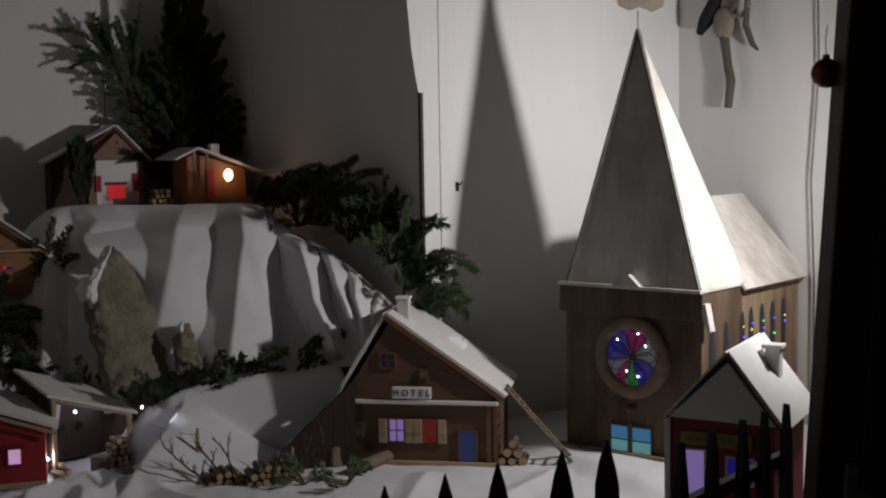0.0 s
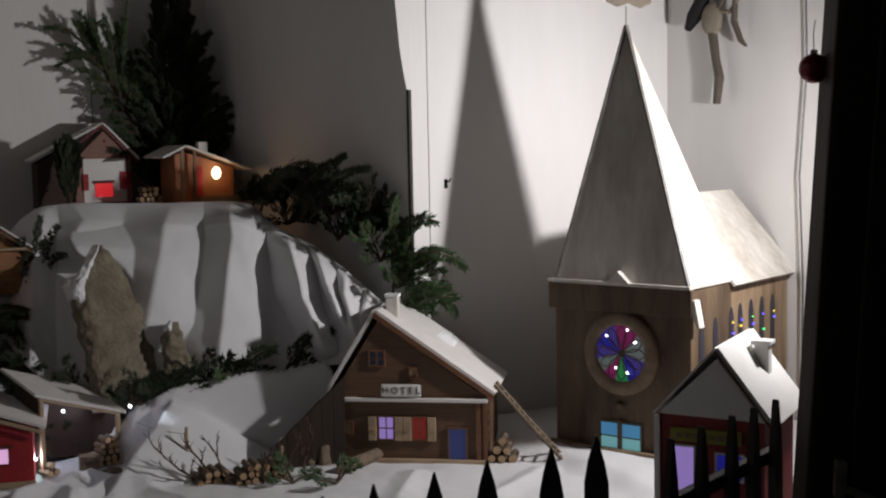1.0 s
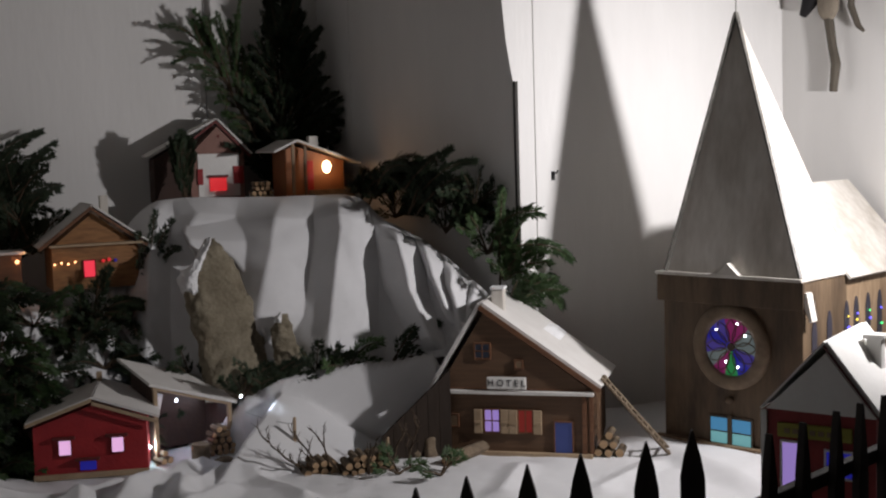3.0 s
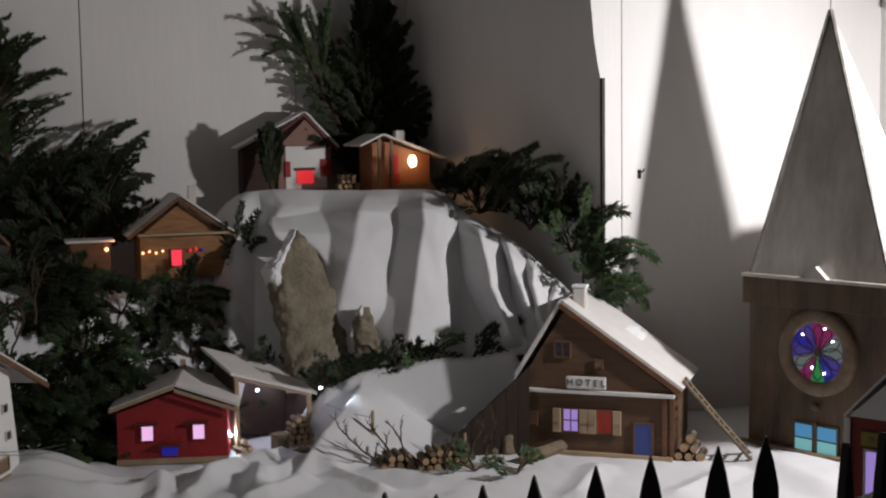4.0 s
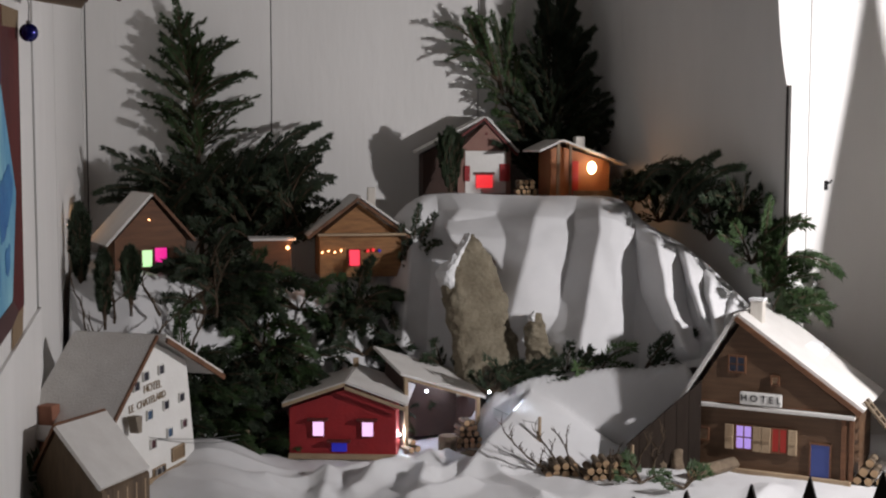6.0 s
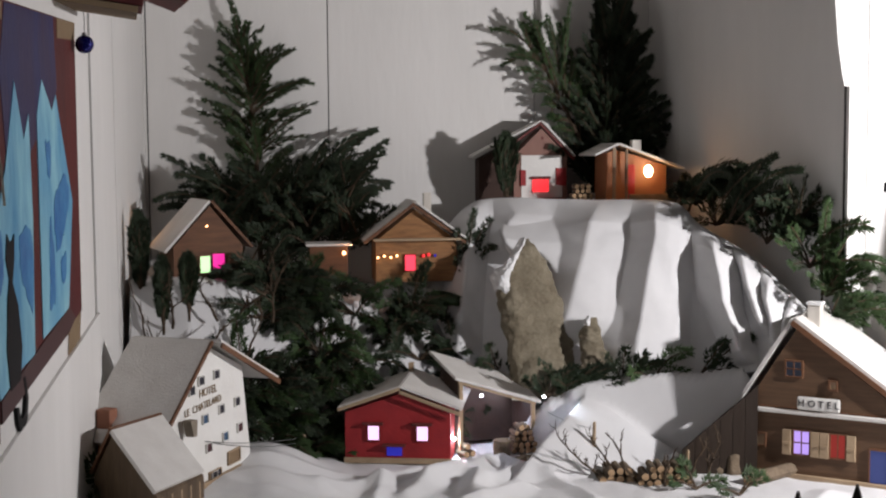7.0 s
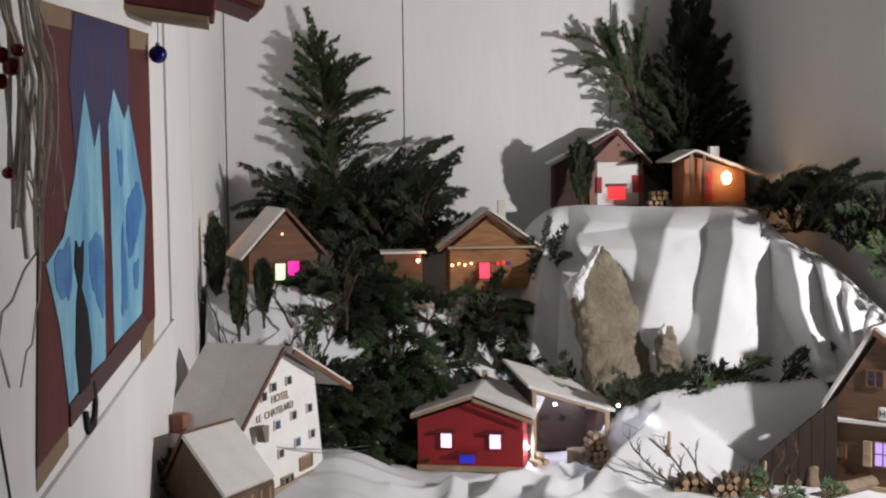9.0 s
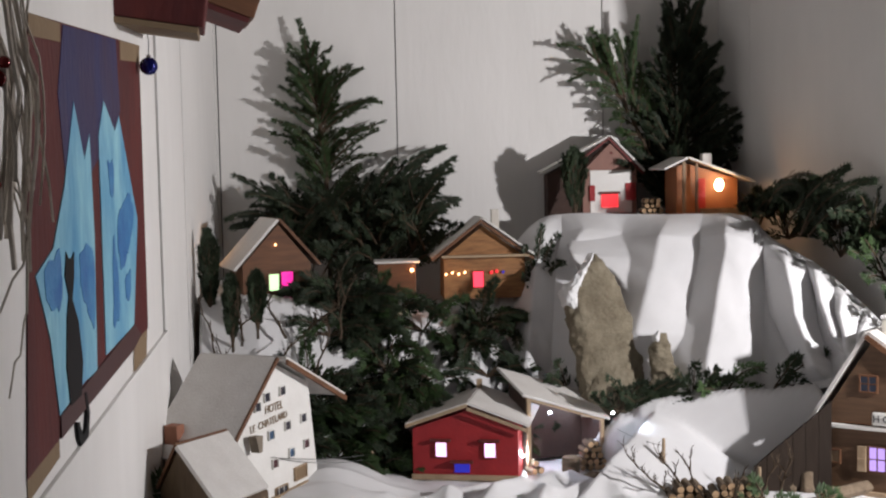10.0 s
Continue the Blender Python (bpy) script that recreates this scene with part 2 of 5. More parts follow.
def wall(name, p, q, z0, z1, thick, label, joints=(), gap=0.0022, gaps=()):
    """A boarded wall from p to q in plan (seen face to the right of that way), its boards parted at the given metres."""
    p, q = Vector(p), Vector(q)
    length = (q - p).length
    ang = math.degrees(math.atan2(q.y - p.y, q.x - p.x))
    base = finish(box_bm(0, 0.012, z0, length, thick, z1), name, M_GAP)
    base.matrix_basis = pose(p.x, p.y, 0, 0, 0, ang)
    tagged(base, label, "wall", kind="structure")
    cuts = [0.0, *joints, length]
    for i, (a, b) in enumerate(zip(cuts, cuts[1:])):
        g0, g1 = (gaps[i - 1] if i and gaps else gap), (gaps[i] if i < len(gaps) else gap)
        bm = box_bm(a + (g0 / 2 if i else 0), -0.001 * (i % 2), z0, b - (g1 / 2 if b < length else 0), 0.0115, z1, 0.0008)
        part("board", bm, M_WALL, base)
    return base


floor = tagged(finish(box_bm(-1.6, -2.2, -0.1, 3.0, 2.9, 0.0), "floor", M_FLOOR), "grey concrete floor under the display", "floor", kind="structure")
ceiling = tagged(finish(box_bm(-0.4, 0.45, 2.45, 2.2, 2.9, 2.55), "ceiling", M_CEIL), "dark boarded ceiling over the display", "ceiling", kind="structure")
wall("wall_back", (LEFT, BACK), (1.035, BACK), 0, 2.45, 0.08, "white painted board wall with narrow dark joints", (0.007, 0.408, 0.883), 0.0022, (0.0030, 0.0026, 0.0026))
wall("wall_left", (LEFT, 0.55), (LEFT, BACK), 0, 2.45, 0.08, "white painted board wall that carries a painted panel", (1.19, 1.50), 0.004, (0.020, 0.018))
wall("wall_side", (1.035, BACK), (1.205, ALC + 0.02), 0, 2.45, 0.06, "shaded white board wall beside the alcove", (0.13,))
wall("wall_alcove", (1.205, ALC), (RIGHT, ALC), 0, 2.45, 0.08, "brightly lit white board wall behind the church", (0.036,), 0.0012)
wall("wall_right", (RIGHT, ALC), (RIGHT, 0.55), 0, 2.45, 0.08, "white wall with a hanging cable beside the church", ())
wains = finish(box_bm(LEFT, 0.55, 0.6, LEFT + 0.005, 1.75, 1.225, 0.001), "trim", M_WALL)
for v in wains.data.vertices:
    if v.co.z > 1.0:
        v.co.z += 0.058 * (v.co.y - 0.9)
tagged(wains, "white lower wall boarding with a clear top edge", "boarding", kind="structure")

# a torn strip of white lining that hangs on the alcove's edge
bm = prism_bm([(0.0, 0.0), (0.012, 0.0), (0.012, 0.75), (-0.034, 0.75), (-0.022, 0.17), (-0.014, 0.08), (-0.006, 0.03)], 0.004)
strip = finish(bm, "trim", M_WALL)
strip.matrix_basis = pose(1.192, ALC - 0.006, 1.63, 0, 0, 0)
tagged(strip, "torn white lining strip on the edge of the alcove wall", "lining", kind="structure")

# screw, chips and nail holes in the alcove wall
hook = thing("wall_hook", pose(1.279, ALC, 1.445), "small dark metal hook in the white alcove wall", "hook")
part("plate", box_bm(-0.004, -0.002, -0.010, 0.004, 0.0, 0.008, 0.0008), M_BLACK, hook)
part("pin", tube_bm([(0, -0.002, 0.004), (0.002, -0.012, 0.004), (0.005, -0.013, 0.010)], 0.0018), M_BLACK, hook)

# ---- dark post and fence in front ----
post = thing("door_post", pose(1.017, 0.856, 0, 0, 3.3, -38), "dark stained timber post of the opening", "post", kind="structure")
part("shaft", box_bm(0.0, -0.04, 0.0, 0.13, 0.06, 2.45, 0.006), M_DARK, post)
part("jamb", box_bm(0.13, -0.02, 0.0, 0.55, 0.04, 2.45, 0.004), M_DARK, post)
latch = part("latch", box_bm(0.028, -0.060, 1.135, 0.040, -0.041, 1.175, 0.002), M_LEAD, post, "grey metal latch")
part("bar", slab_bm((0.040, -0.062, 1.150), (0.130, -0.062, 1.118), (0.130, -0.056, 1.118), (0.040, -0.056, 1.150), 0.008), M_LEAD, latch)
part("stop", box_bm(0.045, -0.055, 0.0, 0.075, -0.041, 2.45, 0.002), M_DARK, post)

fence = thing("picket_fence", pose(0, 0, 0), "low dark wooden picket fence in front of the village", "fence")


def picket(x, y, top, ang, w=0.026, low=0.93, tip=0.052):
    bm = prism_bm([(-w / 2, low), (w / 2, low), (w / 2, top - tip), (w * 0.34, top - tip * 0.55), (0.001, top), (-0.001, top), (-w * 0.34, top - tip * 0.55), (-w / 2, top - tip)], 0.009)
    bmesh.ops.bevel(bm, geom=[e for e in bm.edges if abs(e.verts[0].co.y - e.verts[1].co.y) < 1e-6], offset=0.001, segments=1, affect="EDGES")
    ob = part("picket", bm, M_FENCE, fence)
    ob.matrix_basis = pose(x, y, 0, 0, random.uniform(-0.6, 0.6), ang)
    return ob


for i in range(-3, 5):
    s = i / 4
    picket(0.612 + 0.203 * s, 0.985 - 0.128 * s, 1.160 + 0.052 * max(s, -0.5), -32)
for i in range(5):
    picket(0.871 + 0.0645 * i, 0.803 + 0.026 * i, 1.212 - 0.0015 * i, 22, 0.024, tip=0.085)
part("rail", box_bm(-0.25, 0.010, 1.075, 0.30, 0.022, 1.093, 0.002), M_FENCE, fence).matrix_basis = pose(0.612, 0.985, 0, 0, 0, -32)
part("rail", box_bm(-0.03, 0.010, 1.125, 0.30, 0.022, 1.142, 0.002), M_FENCE, fence).matrix_basis = pose(0.871, 0.803, 0, 0, 0, 22)
part("sill", box_bm(-0.9, -0.006, 0.0, 0.32, 0.03, 0.93, 0.003), M_FENCE, fence).matrix_basis = pose(0.612, 0.985, 0, 0, 0, -32)
part("sill", box_bm(-0.03, -0.006, 0.0, 0.36, 0.03, 0.93, 0.003), M_FENCE, fence).matrix_basis = pose(0.871, 0.803, 0, 0, 0, 22)

# ---- table and the sheets of snow ----
table = thing("display_table", pose(0, 0, 0), "low wooden staging under the white sheets", "table")
part("table_top", prism_bm([(LEFT + 0.012, 0), (1.84, 0), (1.84, 0.03), (LEFT + 0.012, 0.03)], 1.6), M_TRIM, table).matrix_basis = pose(0, 1.03, 0.86)
for x in (0.0, 0.6, 1.2, 1.75):
    for y in (1.12, 2.2):
        part("leg", box_bm(x - 0.03, y - 0.03, 0.0, x + 0.03, y + 0.03, 0.86, 0.004), M_TRIM, table)


def sstep(a, b, x):
    t = min(1.0, max(0.0, (x - a) / (b - a)))
    return t * t * (3 - 2 * t)


def ridge(x, y, x0, y0, x1, y1, w):
    """How near a place lies to a crease, 0 to 1, with a sharp top."""
    dx, dy = x1 - x0, y1 - y0
    t = ((x - x0) * dx + (y - y0) * dy) / (dx * dx + dy * dy)
    t = min(1.0, max(0.0, t))
    d = math.hypot(x - x0 - t * dx, y - y0 - t * dy)
    return max(0.0, 1 - d / w) ** 1.3


def tent(x, y, top, low, left, right):
    """Height of a taut fold that runs from top to low and falls off to either side by the slopes left and right."""
    dx, dy = low[0] - top[0], low[1] - top[1]
    n = math.hypot(dx, dy)
    t = ((x - top[0]) * dx + (y - top[1]) * dy) / (n * n)
    side = ((x - top[0]) * dy - (y - top[1]) * dx) / n
    over = max(0.0, -t, t - 1) * n
    k = min(1.0, max(0.0, t))
    return top[2] + (low[2] - top[2]) * k - abs(side) * (left if side > 0 else right) - over * 1.1


# small creases of the laid sheet: from, to, height, half width
CREASES = [(0.56, 2.00, 0.40, 1.86, 0.022, 0.045), (0.40, 1.95, 0.22, 1.80, 0.018, 0.045), (0.46, 1.92, 0.36, 1.80, 0.016, 0.030), (0.28, 1.92, 0.12, 1.86, 0.012, 0.055), (0.50, 1.90, 0.47, 1.78, 0.022, 0.032),
           (0.58, 1.93, 0.50, 1.84, 0.016, 0.028), (0.33, 1.88, 0.30, 1.74, 0.014, 0.030), (0.55, 1.80, 0.44, 1.72, 0.018, 0.035), (0.62, 1.86, 0.66, 1.72, 0.012, 0.03), (1.05, 1.70, 0.95, 1.58, 0.010, 0.04), (1.25, 1.60, 1.10, 1.52, 0.010, 0.04)]


def ground(x, y):
    """Height of the snow sheet over the staging."""
    z = 0.945 + 0.058 * sstep(0.30, 0.12, x) * sstep(2.15, 2.0, y) * sstep(1.3, 1.6, y)
    z += 0.017 * sstep(1.27, 1.33, x) * sstep(1.30, 1.45, y)
    start = 2.0 + 0.45 * max(0.0, min(x, 0.52))
    k = sstep(start, start + 0.15, y) * sstep(0.60, 0.50, x)
    z += k * (1.284 - 0.075 * min(1.0, max(0.0, x / 0.4)) - z)
    # bank that runs from the shed to the hotel: steep in front of its hem, falling off behind it
    d = y - (2.058 - 0.38 * (x - 0.74)) + 0.006 * noise.noise(Vector((x * 9, 0.7, 2.1)))
    h = 0.140 + 0.14 * (x - 0.74)
    rise = max(0.0, 1 + d / 0.048) if d < 0 else max(0.55, 1 - d / 0.16)
    z += h * rise * sstep(0.665, 0.71, x) * sstep(1.06, 1.0, x)
    # tent-like fold from the bank's corner down to the firewood
    z = max(z, tent(x, y, (0.735, 2.058, 1.062), (0.548, 1.845, 0.950), 1.8, 0.50))
    z = max(z, tent(x, y, (0.735, 2.058, 1.062), (0.668, 2.085, 1.052), 2.5, 2.5))
    for p in CREASES:
        z += p[4] * ridge(x, y, *p[:4], p[5])
    z += 0.009 * max(0.0, 1 - 3.0 * abs(noise.noise(Vector((x * 4.2 + 2.0 * y, y * 6.5, 7.1))))) * sstep(2.05, 1.95, y) * sstep(0.95, 0.6, x)
    n = noise.fractal(Vector((x * 5.5, y * 5.5, 0.3)), 1.0, 2.0, 4)
    z += 0.006 * n
    z -= sstep(1.12, 1.0, y) * 0.03
    return z


def grid_mesh(name, us, vs, fn, material, parent=None, label="", smooth=True):
    verts = [fn(u, v) for v in vs for u in us]
    w = len(us)
    faces = [(j * w + i, j * w + i + 1, (j + 1) * w + i + 1, (j + 1) * w + i) for j in range(len(vs) - 1) for i in range(w - 1)]
    me = bpy.data.meshes.new(name)
    me.from_pydata(verts, [], faces)
    me.materials.append(material)
    for p in me.polygons:
        p.use_smooth = smooth
    ob = new(name, me)
    if parent is not None:
        ob.parent = parent
    if label:
        tagged(ob, label)
    return ob


sheet = grid_mesh("snow_sheet", np.linspace(LEFT + 0.012, 1.845, 380), np.linspace(1.0, 2.638, 320),
                  lambda x, y: (x, y, ground(x, y)), M_CLOTH)
mod = sheet.modifiers.new("thickness", "SOLIDIFY")
mod.thickness = 0.003
tagged(sheet, "crumpled white cotton sheet laid out as snow", "sheet")

CREST = [(0.50, 2.50, 1.30), (0.575, 2.47, 1.392), (0.652, 2.427, 1.412), (0.834, 2.361, 1.407), (0.969, 2.275, 1.405), (1.011, 2.217, 1.361), (1.074, 2.127, 1.310), (1.124, 2.03, 1.241), (1.15, 1.95, 1.19)]
FOOT = [(0.47, 2.36, 1.20), (0.530, 2.27, 1.10), (0.610, 2.17, 1.040), (0.78, 2.105, 1.035), (0.90, 2.075, 1.045), (0.96, 2.05, 1.05), (1.00, 2.02, 1.08), (1.03, 1.995, 1.10), (1.06, 1.97, 1.10)]


def along(line, u):
    s = u * (len(line) - 1)
    i = min(int(s), len(line) - 2)
    f = s - i
    p = [Vector(line[max(0, min(len(line) - 1, k))]) for k in (i - 1, i, i + 1, i + 2)]
    return 0.5 * ((2 * p[1]) + (p[2] - p[0]) * f + (2 * p[0] - 5 * p[1] + 4 * p[2] - p[3]) * f * f + (3 * p[1] - p[0] - 3 * p[2] + p[3]) * f ** 3)


# creases of the hanging sheet: (u, v) of their upper end, middle and lower end, height, half width to the left and right
FOLDS = [((0.05, 0.0), (0.04, 0.5), (0.02, 1.0), 0.030, 0.05, 0.05), ((0.17, 0.02), (0.14, 0.45), (0.12, 1.0), 0.046, 0.08, 0.06), ((0.25, 0.0), (0.27, 0.14), (0.25, 0.26), 0.030, 0.045, 0.05),
         ((0.385, 0.0), (0.36, 0.38), (0.335, 0.66), 0.060, 0.060, 0.10), ((0.475, 0.02), (0.480, 0.28), (0.425, 1.0), 0.070, 0.080, 0.12), ((0.525, 0.02), (0.515, 0.16), (0.500, 0.30), 0.018, 0.018, 0.03),
         ((0.575, 0.02), (0.580, 0.14), (0.560, 0.26), 0.018, 0.020, 0.03), ((0.675, 0.08), (0.72, 0.52), (0.82, 0.80), 0.075, 0.110, 0.050), ((0.745, 0.06), (0.795, 0.36), (0.86, 0.54), 0.052, 0.035, 0.05),
         ((0.82, 0.0), (0.86, 0.35), (0.93, 0.60), 0.048, 0.045, 0.055), ((0.90, 0.02), (0.93, 0.4), (0.97, 0.8), 0.026, 0.025, 0.04)]


def fold_line(p, q, r, v):
    """The u of a crease at v, bending at its middle, and how strong it is there."""
    a, b = (p, q) if v < q[1] else (q, r)
    t = (v - a[1]) / (b[1] - a[1])
    past = max(0.0, p[1] - v, v - r[1])
    return a[0] + (b[0] - a[0]) * t, max(0.0, 1 - past / 0.10)


def hill(u, v):
    """v 0 at the crest, 1 at the foot; below 0 the flat top that runs back to the wall."""
    c, f = along(CREST, u), along(FOOT, u)
    if v < 0:
        back = Vector((c.x + 0.06 * (-v), min(2.64, c.y + (2.64 - c.y) * min(1, -v)), c.z - 0.012 * (-v)))
        return tuple(back + Vector((0, 0, 0.004 * noise.noise(Vector((u * 14, v * 6, 2))))))
    p = c.lerp(f, v)
    p.z += 0.05 * math.sin(math.pi * v) * (1 - v)
    out = Vector((-0.25 - 0.5 * u, -0.9, 0.25)).normalized()
    d = 0.0
    for a, m, b, h, wl, wr in FOLDS:
        q, s = fold_line(a, m, b, v)
        k = (u - q) / wr if u > q else (q - u) / wl
        if k < 1:
            d = max(d, h * s * (1 - k) * min(1, 0.12 + 4.5 * v) * (1 - 0.30 * v))
    # a pushed-out tongue of cloth that hangs over the stone
    if 0.235 < u < 0.345:
        low = 0.30 + 0.20 * (u - 0.25) / 0.085 + 0.05 * math.sin((u - 0.25) * 90)
        t = v - 0.16
        if 0 < t:
            k = min(1.0, t / 0.16) if v < low else max(0.0, 1 - (v - low) / 0.022)
            d = max(d, 0.075 * k * min(1.0, (u - 0.235) / 0.012) * min(1.0, (0.345 - u) / 0.008) * (1 - 7.5 * (u - 0.235)))
    d += 0.011 * noise.fractal(Vector((u * 8, v * 3.0, 1.7)), 1.0, 2.0, 3) * min(1, 3 * v + 0.3)
    d += 0.006 * max(0.0, 1 - 4 * v) * abs(noise.noise(Vector((u * 16, v * 6, 4))))
    return tuple(p + out * d)


hill_sheet = grid_mesh("hill_sheet", np.linspace(0, 1, 340), np.concatenate([np.linspace(-1, 0, 24), np.linspace(0.008, 1, 140)]), hill, M_CLOTH)
mod = hill_sheet.modifiers.new("thickness", "SOLIDIFY")
mod.thickness = 0.003
tagged(hill_sheet, "white cotton sheet hung in deep folds as a snowy mountain", "sheet")

# ---- houses ----
def roof_slab(ob, a, b, y0, y1, thick, material, name="roof", label=""):
    """One roof slope from its ridge a to its eave b, both (x, z), between the depths y0 and y1."""
    (ax, az), (bx, bz) = a, b
    q = [(ax, y0, az), (bx, y0, bz), (bx, y1, bz), (ax, y1, az)]
    if bx > ax:
        q = q[::-1]
    bm = slab_bm(*q, thick)
    return part(name, bm, material, ob, label)


def house_walls(ob, outline, depth, material, name="wall", label=""):
    return part(name, prism_bm(outline, depth), material, ob, label)


def pane(ob, x0, z0, x1, z1, material, frame_mat=None, y=-0.001, name="window", label="", bars=0, w=0.003):
    """A pane set in the front wall, with a frame and glazing bars of its own."""
    p = part(name, box_bm(x0, y - 0.001, z0, x1, y + 0.004, z1), material, ob, label)
    if frame_mat:
        bm = bmesh.new()
        for a in ((x0 - w, z0 - w, x0, z1 + w), (x1, z0 - w, x1 + w, z1 + w), (x0, z0 - w, x1, z0), (x0, z1, x1, z1 + w)):
            box_bm(a[0], y - 0.003, a[1], a[2], y + 0.004, a[3], bm=bm)
        part("frame", bm, frame_mat, p)
    if bars:
        bm = bmesh.new()
        xm, zm = (x0 + x1) / 2, (z0 + z1) / 2
        box_bm(xm - 0.001, y - 0.003, z0, xm + 0.001, y - 0.0015, z1, bm=bm)
        if bars > 1:
            box_bm(x0, y - 0.0032, zm - 0.001, x1, y - 0.0017, zm + 0.001, bm=bm)
        part("glazing_bar", bm, frame_mat or M_BLACK, p)
    return p


# brown hotel
hotel = thing("toy_hotel", pose(0.978, 1.882, 0.938, 0, 0, -39), "brown plywood model hotel with a white snowy roof", "model house")
house_walls(hotel, [(0, 0), (0.283, 0), (0.283, 0.128), (0.088, 0.268), (0.0, 0.128)], 0.19, M_WOODH)
part("wall", box_bm(0.004, -0.0015, 0.128, 0.279, 0.0015, 0.130), M_WOOD, hotel)
roof_slab(hotel, (0.084, 0.283), (-0.012, 0.128), -0.006, 0.2, 0.006, M_SNOWROOF, label="white snowy roof slope")
roof_slab(hotel, (0.084, 0.283), (0.300, 0.133), -0.006, 0.2, 0.006, M_SNOWROOF, label="white snowy roof slope")
bm = bmesh.new()
slab_bm((0.084, -0.009, 0.2835), (0.300, -0.009, 0.1335), (0.300, -0.0062, 0.1335), (0.084, -0.0062, 0.2835), 0.009, bm=bm)
part("barge_board", bm, M_WOOD, hotel)
part("cornice", box_bm(-0.004, -0.012, 0.120, 0.288, 0.0, 0.1265, 0.0012), M_SNOWROOF, hotel, "snow-dusted ledge")
part("plinth", box_bm(-0.002, -0.010, 0.0, 0.284, 0.0, 0.014, 0.0015), M_TRIM, hotel)
part("corner_post", box_bm(-0.003, -0.004, 0.014, 0.004, 0.0, 0.120), M_WOOD, hotel)
part("corner_post", box_bm(0.266, -0.006, 0.0, 0.274, 0.0, 0.120), M_WOOD, hotel)
part("corner_post", box_bm(0.279, -0.004, 0.014, 0.286, 0.0, 0.120), M_WOOD, hotel)
sign = part("sign", box_bm(0.094, -0.0135, 0.130, 0.167, -0.0095, 0.153, 0.003), M_WHITE, hotel, "white sign board with black letters")
letters("lettering", "H O T E L", 0.0165, pose(0.1305, -0.0138, 0.1415, 90, 0, 0), M_BLACK, sign)
pane(hotel, 0.087, 0.050, 0.113, 0.090, G_VIOLET, M_WOOD, bars=2, label="violet lit window")
pane(hotel, 0.150, 0.050, 0.174, 0.090, G_DIMRED, M_WOOD, bars=1, label="dim red window")
for x in (0.067, 0.116, 0.132, 0.177):
    sh = part("shutter", box_bm(x, -0.006, 0.047, x + 0.015, -0.001, 0.091, 0.0008), M_TRIM, hotel)
    part("ledge", box_bm(x + 0.001, -0.0075, 0.066, x + 0.014, -0.006, 0.070), M_TRIM, sh)
pane(hotel, 0.216, 0.014, 0.247, 0.070, G_BLUE, M_WOOD, name="door", label="blue lit door")
pane(hotel, 0.018, 0.059, 0.035, 0.078, M_TRIM, M_WOOD, label="small boarded window")
pane(hotel, 0.072, 0.186, 0.098, 0.211, mat("dusk_blue_pane", (0.05, 0.07, 0.12), 0.3), M_WOOD, bars=2, label="dark blue attic window")
pane(hotel, 0.147, 0.168, 0.157, 0.181, M_TRIM, M_WOOD, label="small attic window")
ch = part("chimney", box_bm(0.095, 0.04, 0.24, 0.118, 0.063, 0.306, 0.002), M_SPIRE, hotel)
part("cap", box_bm(0.093, 0.038, 0.306, 0.120, 0.065, 0.311, 0.001), M_SNOW, ch)
bm = prism_bm([(0.13, 0.222), (0.218, 0.165), (0.216, 0.198), (0.202, 0.220), (0.168, 0.232), (0.125, 0.250)], 0.09)
bmesh.ops.bevel(bm, geom=bm.edges[:], offset=0.006, segments=2, affect="EDGES")
bump = part("snow_drift", bm, M_SNOW, hotel, "padded drift of white cotton on the roof", smooth=True)
bump.matrix_basis = pose(0.0, 0.10, -0.004)
# dark boards added to fill the dark brown patch beside the hotel
nook = thing("dark_board_infill", pose(0.858, 1.872, 0.945, 0, 0, -9), "dark brown sloping boards filling the dark patch between snow bank and hotel", "boards")
for a in range(6):
    h0, h1 = 0.045 + 0.019 * a, 0.064 + 0.019 * a
    part("board", prism_bm([(0.022 * a + 0.0004, -0.005), (0.022 * a + 0.0216, -0.005), (0.022 * a + 0.0216, h1), (0.022 * a + 0.0004, h0)], 0.006 + 0.002 * (a % 2)), M_DARK, nook)

# red chalet
red = thing("toy_chalet", pose(0.274, 2.056, 0.951, 0, 0, -14.1), "bright red wooden model chalet with lit pink windows", "model house")
house_walls(red, [(0.004, 0), (0.198, 0), (0.198, 0.090), (0.108, 0.126), (0.004, 0.090)], 0.165, M_RED)
roof_slab(red, (0.108, 0.138), (-0.006, 0.098), -0.012, 0.178, 0.0045, M_SNOWROOF)
roof_slab(red, (0.108, 0.138), (0.220, 0.098), -0.012, 0.178, 0.0045, M_SNOWROOF)
for a, b in (((0.108, 0.134), (-0.006, 0.094)), ((0.108, 0.134), (0.220, 0.094))):
    bm = slab_bm((a[0], -0.0145, a[1]), (b[0], -0.0145, b[1]), (b[0], -0.0122, b[1]), (a[0], -0.0122, a[1]), 0.006)
    part("barge_board", bm, M_TRIM, red)
part("plinth", box_bm(0.002, -0.006, -0.003, 0.200, 0.0, 0.007, 0.001), M_TRIM, red)
for x0 in (0.047, 0.137):
    w = pane(red, x0, 0.040, x0 + 0.020, 0.066, G_PINK, M_DRED, w=0.0015, label="pink lit window")
    part("lintel", box_bm(x0 - 0.010, -0.009, 0.068, x0 + 0.028, -0.001, 0.073, 0.001), M_DRED, w)
w = pane(red, 0.081, 0.011, 0.109, 0.028, G_BLUED, None, name="door", label="small blue hatch")
